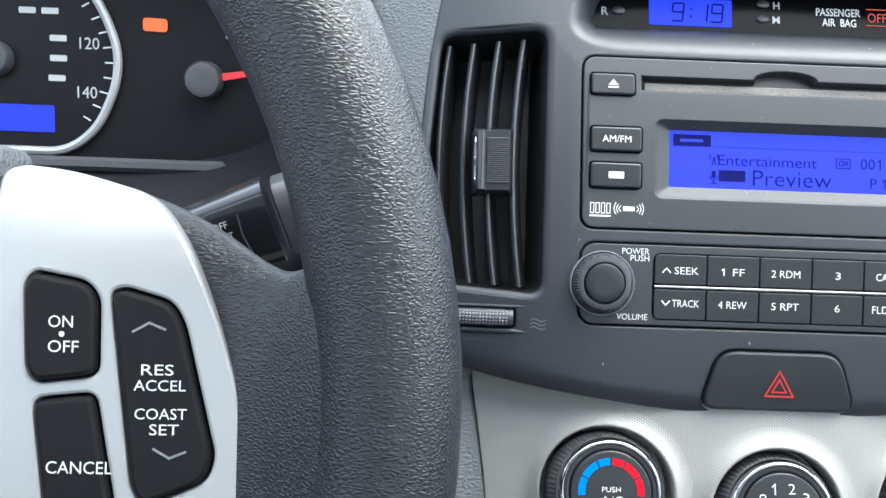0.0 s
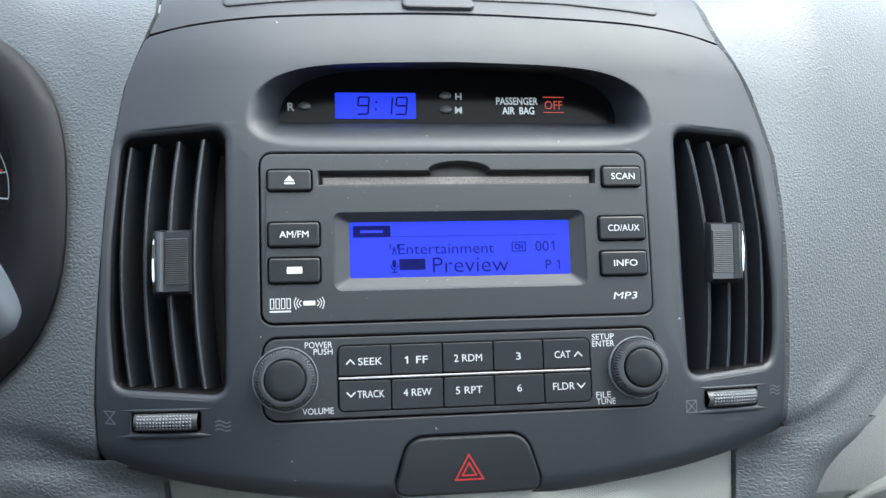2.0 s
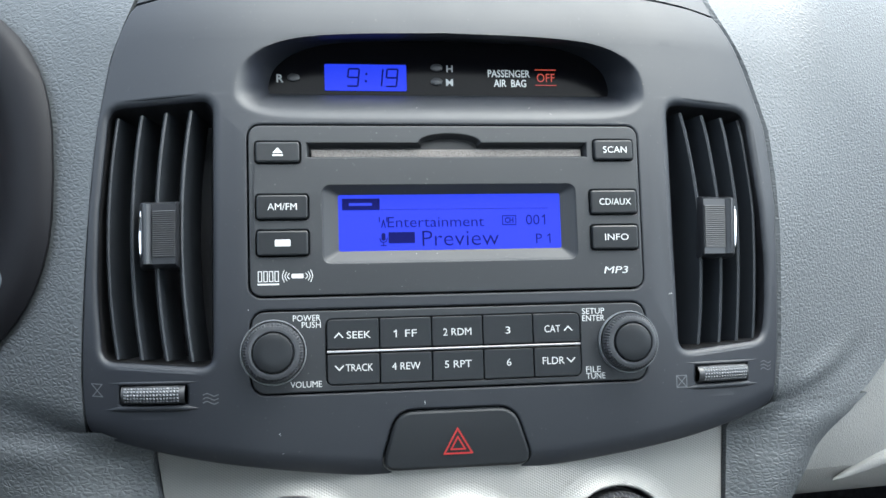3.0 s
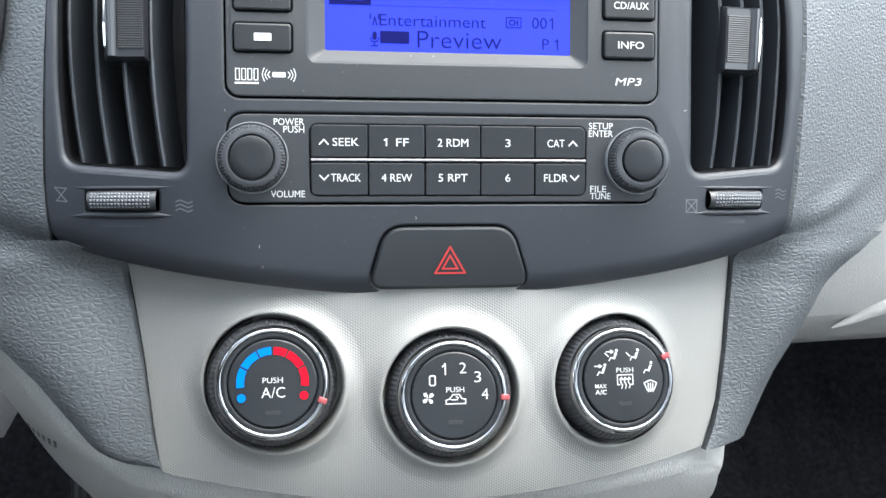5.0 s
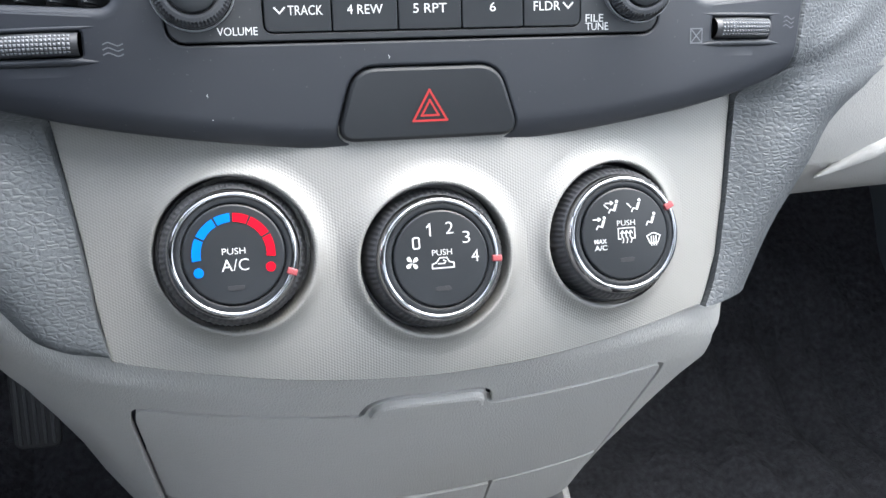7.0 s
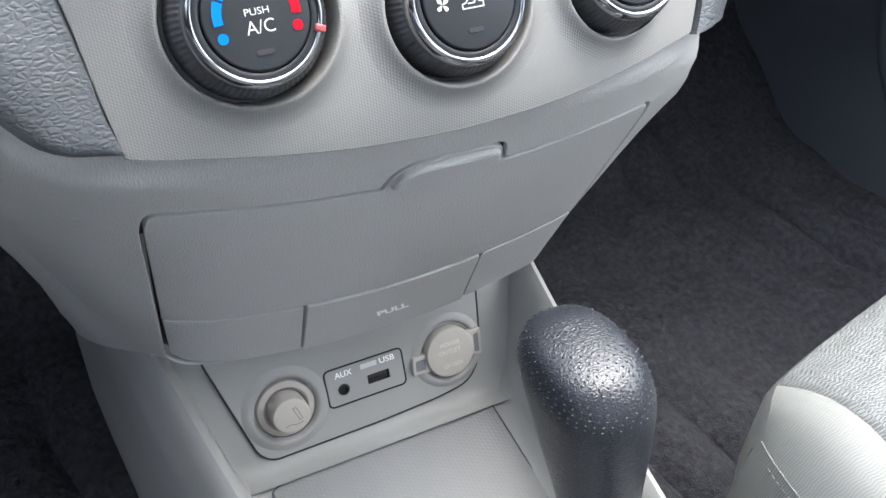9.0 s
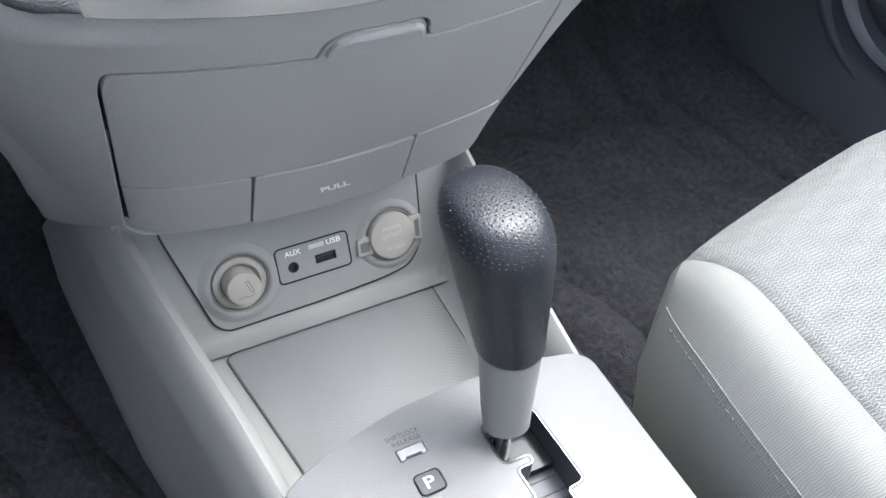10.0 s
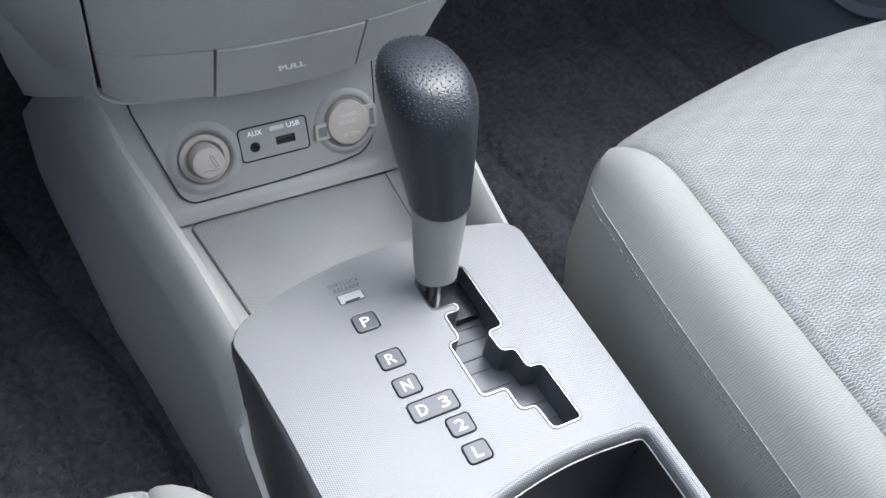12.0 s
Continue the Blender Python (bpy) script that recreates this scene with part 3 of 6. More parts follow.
# ---- air vents ----
def air_vent(sx):
    v = thing("air_vent", face(sx * 130, 70, -10), "dark vertical-vane air vent with chrome-edged tab", "air vent", group="centre air vents")
    rim = HOLES[sx]
    off = 2 if sx > 0 else 0
    deep = inset(rim, 3)
    part("duct", loft([[face(x, y, -2) for x, y in rim], [face(x, y, -12) for x, y in inset(rim, 0.4)], [face(x, y, -42) for x, y in deep]], closed=True, caps=False), BLACK, v)
    part("duct_back", flat(deep, face, -41), BLACK, v)
    for k in range(4):
        x0 = sx * (118.6 + 11.2 * k)
        top, bot = 126.5 - 0.5 * k, 14 + 0.6 * k
        rows = []
        for i in range(15):
            t = i / 14
            s = bot + (top - bot) * t
            curve = 4.5 * (1 - (2 * t - 1) ** 2)
            q = x0 + sx * (curve - 3.2) if sx < 0 else (119.7, 131.2, 141.6, 152.0)[k] * (1 - t) + (115.2, 126.1, 136.4, 146.1)[k] * t + (4.4 - 0.55 * k) * (1 - (2 * t - 1) ** 2)
            front, back, w = -6.0 + 0.8 * (1 - (2 * t - 1) ** 2), -30, 1.0
            rows.append([face(q + w * 1.2, s, front - 1.2), face(q + w * 0.8, s, front + 0.2), face(q, s, front + 0.7), face(q - w * 0.8, s, front + 0.2), face(q - w * 1.2, s, front - 1.2), face(q - w * 0.7 - sx * 5, s, back), face(q + w * 0.7 - sx * 5, s, back)])
        part("vane", loft(rows, closed=True, caps=True), VANE, v)
    # the sliding tab on the second and third vane
    cx, lo, hi = sx * 130.2, 57.2, 83.6
    form = [(-9.6, -14), (-9.4, -1.2), (-8.6, 0.4), (1.8, 1.8), (2.7, 3.4), (3.8, 4.4), (5.0, 4.2), (6.4, 3.0), (7.4, 0.4), (8.0, -14)]
    ends = [(lo - 1.6, 0.0), (lo - 1.2, 0.6), (lo, 1.0)] + [(s, 1.0) for s in steps(lo + 4, hi - 4, 4)] + [(hi, 1.0), (hi + 1.2, 0.6), (hi + 1.6, 0.0)]
    body = part("tab", loft([[face(cx + sx * q, s, (-4 + (d + 4) * k if d > -4 else d)) for q, d in form] for s, k in ends], closed=True, caps=True), TAB, v)
    for i in range(22):
        s = lo + 3.4 + i * (hi - lo - 6.8) / 21
        x0, x1 = (cx - sx * 8.2, cx + sx * 1.6)
        part("grip_rib", tube([face(x0, s, 0.7), face((x0 + x1) / 2, s, 1.4), face(x1, s, 2.0)], 0.00045, 5), DARK, body)
    part("chrome_edge", tube([face(cx + sx * (6.3 + 0.5 * (1 - (2 * t - 1) ** 2)), lo + 2.0 + (hi - lo - 4) * t, 2.0 - 0.5 * abs(2 * t - 1)) for t in steps(0, 1, 12)], [0.0004] + [0.0010] * 11 + [0.0004], 8), CHROME, body, "chrome edge strip")
    # thumbwheel
    w = part("thumbwheel", loft([[face(sx * (x - off), 0.2 + (8.2 / 2) * math.cos(a), -3 + 5.0 * math.sin(a) + 1.8 * math.cos((x - 132) / 15 * 1.3)) for a in steps(-0.4, math.pi + 0.4, 8)] for x in steps(118, 146, 14)]), DARK, v)
    pips = []
    for i in range(17):
        for j in range(5):
            x, a = 121 + i * 1.45, radians(48 + 21 * j)
            p = [face(sx * (x - off + dx), 0.2 + 4.1 * math.cos(a + da), -3 + dd + 5.0 * math.sin(a + da) + 1.8 * math.cos((x - 132) / 15 * 1.3)) for dx, da, dd in ((-0.55, -0.13, 0), (0.55, -0.13, 0), (0.55, 0.13, 0), (-0.55, 0.13, 0), (0, 0, 0.6))]
            bm = bmesh.new()
            q = [bm.verts.new(c) for c in p]
            for k in range(4):
                bm.faces.new((q[k], q[(k + 1) % 4], q[4]))
            pips.append(bm)
    part("knurling", join(*pips), COLLAR, w, angle=10)
    return v


air_vent(-1)
air_vent(1)

# ---- clock in its hooded recess ----
clock = thing("clock_display", face(0, 140, -8), "recessed black clock panel with lit blue digits", "car clock")
CLOCK_DEEP = 22
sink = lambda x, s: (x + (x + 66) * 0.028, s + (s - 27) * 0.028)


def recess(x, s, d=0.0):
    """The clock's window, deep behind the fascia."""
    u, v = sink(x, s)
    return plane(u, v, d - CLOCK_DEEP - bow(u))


rim_out, rim_in = ccw(CLOCK_OUT), [sink(x, s) for x, s in ccw(CLOCK_IN)]
hood_rows = [[face(x, s, d) for x, s in inset(rim_out, k)] for k, d in ((-1.6, 0.04), (-0.6, 0.02))]
for t in steps(0, 1, 14):
    hood_rows.append([plane(x + (u - x) * t, y + (v - y) * t, -bow(x + (u - x) * t) - 0.03 - CLOCK_DEEP * (0.16 * t + 0.84 * t ** 1.9)) for (x, y), (u, v) in zip(rim_out, rim_in)])
part("hood", loft(hood_rows, closed=True), FASCIA, clock, angle=60)
part("window", flat(inset(ccw(CLOCK_IN), -1), recess, 0.2), GLASS, clock, "dark tinted clock window")
ck = lambda x, y, d=0.0: recess(x, y, d + 0.3)
screen = part("display", solid(box2(-55.3, 136.5, -17.2, 149, 0.6), ck, -0.3, 0.25, 0.1), LCD, clock, "lit blue clock display")


def seven(ch, x, y, w, h, lean, to, d, t):
    segs = {"a": ((0, 1), (1, 1)), "b": ((1, 1), (1, 0.5)), "c": ((1, 0.5), (1, 0)), "d": ((0, 0), (1, 0)), "e": ((0, 0), (0, 0.5)), "f": ((0, 0.5), (0, 1)), "g": ((0, 0.5), (1, 0.5))}
    on = {"9": "abcdfg", "1": "bc"}[ch]
    lines = []
    for k in on:
        (ax, ay), (bx, by) = segs[k]
        lines.append([(x + ax * w + lean * ay * h + (bx - ax) * 0.5, y + ay * h + (by - ay) * 0.9), (x + bx * w + lean * by * h - (bx - ax) * 0.5, y + by * h - (by - ay) * 0.9)])
    return strokes(lines, to, t, d)


for ch, x in (("9", -45), ("1", -34), ("9", -27)):
    part("digit", seven(ch, x, 138.6, 5, 8.2, 0.1, ck, 0.4, 0.75), LCDINK, screen)
part("colon", join(flat(circle(-36.2, 141, 0.55, 12), ck, 0.4), flat(circle(-35.9, 144.4, 0.55, 12), ck, 0.4)), LCDINK, screen)
for body, x, y, w, h in (("R", -75.6, 142, 3.2, 3.8), ("H", 3.4, 147.4, 3, 3.3), ("M", 3.2, 140.8, 3.4, 3.3)):
    part("lettering", text(body, ck, x, y, w, h, 0.15, bold=0.02), PALE, clock)
for x, y in ((-69.4, 142.4), (-2.8, 147.8), (-2.9, 141.1)):
    part("push_button", lathe([(2.9, -0.2), (2.9, 0.5), (2.3, 1.0), (0.01, 1.3)], lambda a, b, h, x=x, y=y: ck(x + a, y + b * 0.62, h), 24), DARK, clock)
part("lettering", text("PASSENGER", ck, 32, 145.4, 20.5, 3.6, 0.15, bold=0.015), WHITE, clock)
part("lettering", text("AIR  BAG", ck, 32.4, 140.7, 15.8, 3.6, 0.15, bold=0.015), WHITE, clock)
part("telltale", text("OFF", ck, 50, 143.5, 8.8, 4.2, 0.15), AIRBAG, clock, "dim red airbag telltale")
part("telltale_bars", strokes([[(45, 147.4), (55, 147.4)], [(45, 139.9), (55, 139.9)]], ck, 0.4, 0.15), AIRBAG, clock)

# ---- hazard switch ----
hz = lambda x, y, d=0.0: plane(x, y, d)
hazard = thing("hazard_switch", face(0, -24, 0), "dark grey hazard switch with red triangle", "hazard switch")
part("button", solid(HAZARD, hz, -8, 1.4, 1.3, crown=0.8, ys=[-30, -24, -18]), BUTTON, hazard)
for r, w in ((7.2, 0.75), (3.6, 0.7)):
    tri = [(r * math.cos(radians(a)), -26.3 + r * math.sin(radians(a))) for a in (90, 210, 330)]
    part("triangle", strokes([[tri[0], tri[1], tri[2], tri[0]]], hz, w, 2.35), HAZARDRED, hazard, "red triangle outline")

# ---- radio ----
radio = thing("car_radio", plane(0, 60, 0), "dark grey car radio with blue lit display", "car radio")
SLOT = clean(ccw([(-64, 103.2), (65.4, 103.2), (65.4, 109.8), (15, 109.8)] + [(0.6 + 14.5 * math.cos(a), 109.8 + 4.2 * math.sin(a)) for a in steps(0.15, math.pi - 0.15, 10)] + [(-13.5, 109.8), (-64, 109.8)]))
LCDOUT, LCDIN = box2(-57.6, 55.6, 59, 90.4, 3.5, 5), box2(-50.5, 61, 52.6, 86.6, 1.0, 5)
RADIO_KEYS = [(-86.5, 100.8, -67.2, 110, ""), (-86.4, 75.5, -64, 86.2, "AM/FM"), (-86.4, 59.3, -64, 70.3, ""), (68.8, 101.6, 87.4, 110.9, "SCAN"), (66, 76.2, 88.2, 87.2, "CD/AUX"), (66, 59.6, 88.2, 70.7, "INFO")]
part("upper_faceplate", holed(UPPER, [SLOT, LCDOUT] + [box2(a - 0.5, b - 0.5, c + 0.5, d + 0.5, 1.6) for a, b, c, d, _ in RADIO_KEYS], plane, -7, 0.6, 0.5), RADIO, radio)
part("back_plate", solid(box2(-89, 0, 89, 117, 2), plane, -12, -8, 0), BLACK, radio)
part("slot_lining", loft([[plane(x, y, 0.2) for x, y in ccw(SLOT)], [plane(x, y, -0.6) for x, y in inset(ccw(SLOT), 0.4)], [plane(x, y, -5) for x, y in inset(ccw(SLOT), 1.2)]], closed=True), RADIO, radio)
part("slot_felt", solid(box2(-62, 103.4, 63.6, 107.3, 0.4), plane, -7, -2.4, 0.4, xs=steps(-60, 60, 30)), FELT, radio, "fuzzy grey disc-slot felt")
part("slot_dark", flat(box2(-63, 106, 64.5, 113, 0.5), plane, -4.6), BLACK, radio)
part("display_bezel", loft([[plane(x, y, 0.3) for x, y in ccw(LCDOUT)], [plane(x, y, -0.5) for x, y in inset(ccw(LCDOUT), 0.9)], [plane(x, y, -3.2) for x, y in ccw(LCDIN)], [plane(x, y, -3.8) for x, y in ccw(LCDIN)]], closed=True), RADIO, radio)
lcd = part("display", flat(inset(ccw(LCDIN), -0.4), plane, -3.3), LCD, radio, "lit blue radio display")
lp = lambda x, y, d=0.0: plane(x, y, d - 3.3)
part("display_tag", join(flat(box2(-48.7, 79.7, -31.7, 84.9, 0.2), lp, 0.1)), LCDINK, lcd, "dark band tag")
part("display_tag_bar", flat(box2(-45.6, 81.6, -35.2, 82.9, 0.2), lp, 0.2), LCD, lcd)
part("display_rule", strokes([[(-31 + 1.1 * i, 79.8), (-30.5 + 1.1 * i, 79.8)] for i in range(71)], lp, 0.22, 0.1), LCDINK, lcd)
part("lettering", text("Entertainment", lp, -6, 74, 44.5, 4.7, 0.1, bold=-0.01), LCDINK, lcd)
part("lettering", text("CH", lp, 28.1, 74.3, 4, 2.6, 0.1, bold=0.02), LCDINK, lcd)
part("box_outline", strokes([[(25, 72.2), (31.3, 72.2), (31.3, 76.4), (25, 76.4), (25, 72.2)]], lp, 0.35, 0.1), LCDINK, lcd)
part("lettering", join(text("00", lp, 39.3, 74.4, 6.4, 4.6, 0.1, bold=-0.01), one(lp, 45.0, 74.4, 4.6, 0.1)), LCDINK, lcd)
part("lettering", text("Preview", lp, 5.2, 66.4, 35.5, 6.9, 0.1, bold=-0.012), LCDINK, lcd)
part("word_bar", flat(box2(-28, 64.4, -16, 69.4, 0.4), lp, 0.1), LCDINK, lcd, "plain bar for a channel name")
part("lettering", join(text("P", lp, 42, 65.6, 2.8, 4.4, 0.1, bold=-0.01), one(lp, 47.2, 65.6, 4.4, 0.1)), LCDINK, lcd)
part("antenna_symbol", strokes([[(-31, 71.8), (-30.2, 75), (-29.4, 71.8)], [(-32, 76.2), (-32, 74.4)], [(-28.6, 76.2), (-28.6, 74.4)]], lp, 0.45, 0.1), LCDINK, lcd)
part("microphone_symbol", join(flat(rrect(-30.3, 67.4, 1.8, 3.4, 0.85), lp, 0.1), strokes([[(-32, 66.6), (-31.4, 65.2), (-30.3, 64.8), (-29.2, 65.2), (-28.6, 66.6)], [(-30.3, 64.8), (-30.3, 63.4)], [(-31.5, 63.4), (-29.1, 63.4)]], lp, 0.4, 0.1)), LCDINK, lcd)
for a, b, c, d, body in RADIO_KEYS:
    key = part("button", solid(box2(a, b, c, d, 1.3), plane, -5, 2.1, 0.8, crown=0.3), BUTTON, radio)
    top = lambda x, y, h=0.0: plane(x, y, h + 2.42)
    cx, cy = (a + c) / 2, (b + d) / 2
    if body:
        part("lettering", text(body, top, cx + (0.5 if cx > 0 else 0), cy, 2.55 * len(body) if len(body) > 4 else 2.85 * len(body), 3.0, 0.05), WHITE, key)
    elif b > 100:
        part("eject_symbol", join(flat([(cx - 2.3, cy - 0.6), (cx + 2.3, cy - 0.6), (cx, cy + 1.9)], top, 0.05), flat(box2(cx - 2.3, cy - 1.9, cx + 2.3, cy - 1.2, 0.05), top, 0.05)), WHITE, key)
    else:
        part("word_bar", flat(box2(cx - 3.4, cy - 1.5, cx + 3.4, cy + 1.5, 0.4), top, 0.05), WHITE, key, "plain white bar for a band name")
part("disc_emblem", join(*[strokes([[(x, 48), (x, 52.4), (x + 1.5, 52.4), (x + 1.5, 48), (x, 48)]], lambda u, v, h=0.0: plane(u, v, h + 0.6), 0.35, 0.08) for x in (-86, -83.6, -81.2, -78.8)] + [flat(box2(-86.4, 46.4, -77, 47.1, 0.1), lambda u, v, h=0.0: plane(u, v, h + 0.6), 0.08)]), WHITE, radio, "small white printed emblem")
rp = lambda u, v, h=0.0: plane(u, v, h + 0.62)
part("wave_emblem", join(strokes([smooth([(-69 + q * (3.6 + k), 50.2 - 1.2 - 0.6 * k), (-69 + q * (4.4 + k), 50.2), (-69 + q * (3.6 + k), 50.2 + 1.2 + 0.6 * k)], 3, closed=False) for q in (-1, 1) for k in (0, 1.1, 2.2)], rp, 0.35, 0.08), flat(box2(-71.6, 49.2, -66.4, 51.2, 0.4), rp, 0.08)), WHITE, radio, "small white printed emblem")
part("lettering", text("MP3", rp, 77.3, 50, 11.2, 3.2, 0.08, lean=0.25), WHITE, radio)

BLOCK = box2(-57.3, 1.8, 58.8, 30.9, 3.2)
part("lower_faceplate", holed(LOWER, [BLOCK], plane, -7, 0.5, 0.5), RADIO, radio)
COLS = [-57, -33.6, -10.2, 13.1, 36.3, 58.5]
WORDS = [("SEEK", "FF", "2 RDM", "3", "CAT"), ("TRACK", "4 REW", "5 RPT", "6", "FLDR")]
bp = lambda u, v, h=0.0: plane(u, v, h + 1.12)
for r, (b, d) in enumerate(((17.5, 30.6), (2.1, 15.2))):
    for c in range(5):
        x0, x1 = COLS[c] + 0.25, COLS[c + 1] - 0.25
        corner = 2.8
        ps = [(x0, b), (x1, b), (x1, d), (x0, d)]
        out = []
        for k, p in enumerate(ps):
            big = (c == 0 and k in (0, 3) or c == 4 and k in (1, 2)) and (r == 0 and k in (2, 3) or r == 1 and k in (0, 1))
            a, e = Vector(ps[k - 1]), Vector(ps[(k + 1) % 4])
            q, rad = Vector(p), (corner if big else 0.75)
            u, v = q + (a - q).normalized() * rad, q + (e - q).normalized() * rad
            out += [tuple(u * (1 - t) ** 2 + q * 2 * t * (1 - t) + v * t * t) for t in steps(0, 1, 5)]
        key = part("button", solid(out, plane, -5, 1.1, 0.35), BUTTON, radio)
        body, cx, cy = WORDS[r][c], (x0 + x1) / 2, (b + d) / 2 + (0.6 if r else -0.4)
        shift = 2.6 if c == 0 else (-2.0 if c == 4 else (2.4 if body == "FF" else 0))
        if body == "FF":
            part("lettering", one(bp, cx - 4.2, cy, 3.2, 0.05, 0.55), WHITE, key)
        part("lettering", text(body, bp, cx + shift, cy, {"SEEK": 10.6, "TRACK": 12, "FF": 5.2, "2 RDM": 12.8, "3": 2.2, "CAT": 7.4, "4 REW": 12.6, "5 RPT": 12.2, "6": 2.2, "FLDR": 10.2}[body], 3.2, 0.05), WHITE, key)
        if c in (0, 4):
            ax = cx - 6.2 if c == 0 else cx + (5.4 if r == 0 else 6.2)
            k = 1 if r == 0 else -1
            part("arrow", strokes([[(ax - 1.7, cy - k * 0.9), (ax, cy + k * 0.9), (ax + 1.7, cy - k * 0.9)]], bp, 0.55, 0.05), WHITE, key)
part("chrome_strip", solid(box2(-57, 15.65, 58.6, 17.0, 0.3), plane, -3, 1.4, 0.5), STRIP, radio, "thin chrome strip between button rows")
for body, x, y, w, h in (("POWER", -65.3, 31.6, 12, 2.7), ("PUSH", -63.4, 28.6, 8.3, 2.7), ("VOLUME", -66, 2.7, 13.6, 2.7), ("SETUP", 65.2, 31.2, 10.6, 2.7), ("ENTER", 65.2, 28, 10.6, 2.7), ("FILE", 64.2, 4.6, 7, 2.7), ("TUNE", 65.2, 1.6, 9, 2.7)):
    part("lettering", text(body, lambda u, v, h=0.0: plane(u, v, h + 0.52), x, y, w, h, 0.08), WHITE, radio)
for x, y in ((-79.9, 17), (81.3, 16.6)):
    to = flatten(x, y, 0)
    knob = part("knob", lathe([(13.2, 0.2), (13.2, 3.4), (13.0, 4.8), (12.5, 6.4), (11.7, 7.3), (10.2, 7.6), (9.3, 7.5), (8.95, 6.9), (8.9, 3.5)], to, 120, knurl=(2, 3, 4), depth=0.5), KNURL, radio, "knurled dark rotary knob", angle=12)
    part("knob_collar", lathe([(14.2, -1), (14.3, 1.7), (14.1, 2.4), (13.8, 2.4), (13.6, 1.8), (13.5, 0.3)], to, 64), COLLAR, knob, "satin grey collar")
    part("knob_cap", lathe([(8.5, 3), (8.5, 7.5), (8.3, 8.1), (7.7, 8.4), (4, 8.5), (0.01, 8.5)], to, 64), BUTTON, knob)

# ---- silver climate panel with three rotary knobs ----
def side_shift(x, s):
    """The panel's two ends are not alike: how far each stands from the mirrored outline."""
    if abs(x) < 118:
        return 0.0
    return float(np.interp(-s, [20, 27, 45, 59, 70, 89, 105, 112, 116], [2.4, 2.7, 4.1, 5.0, 5.5, 5.7, 4.0, 2.5, 1.4] if x < 0 else [2.8, 2.9, 3.0, 3.2, 3.3, 3.0, 2.4, 2.0, 1.5]))


SIL = clean(both(smooth([(0, -128), (38, -126.6), (71, -123.2), (104, -118.4), (122.3, -115.4)], 4, closed=False) + [(129, -95), (132.2, -70), (134.6, -45), (136.4, -26), (137, -20), (96, -24), (48, -30), (0, -32)]))
KNOBS = [(-72.9, -75.0), (0.4, -81.3), (74.4, -78.2)]
SIL = [(x + side_shift(x, y), y) for x, y in SIL]
climate = thing("heater_control", silver(0, -80), "silver dotted heater control panel", "control panel")
part("panel", holed(SIL, [circle(x, y, 29.8, 48) for x, y in KNOBS], silver, -4, 0, 0.35, steps(-132, 132, 22), steps(-126, -28, 20)), SILVER, climate)
for x, y in KNOBS:
    part("knob_surround", lathe([(39, -0.2), (36.6, 0.12), (34.4, 0.6), (32.6, 1.5), (31.1, 2.9), (30.1, 3.8), (29.5, 4.0), (29.0, 3.8), (28.6, 3.1), (28.4, 1.4), (28.1, -9)], lambda a, b, h, x=x, y=y: silver(x + a, y + b, h), 72), SILVER, climate, "raised silver collar", angle=60)
    part("well", lathe([(28.6, -3), (28, -9), (0.01, -9)], dial_frame(x, y), 40), BLACK, climate)


def sitter(x, y):
    """Seated figure of the airflow symbols: trunk, thigh, shin."""
    return [[(x + 1.5, y + 0.9), (x + 0.5, y - 1.5), (x - 1.2, y - 0.9), (x - 1.9, y - 2.2)], [(x + 0.9, y + 0.9), (x + 0.2, y - 0.9)]]


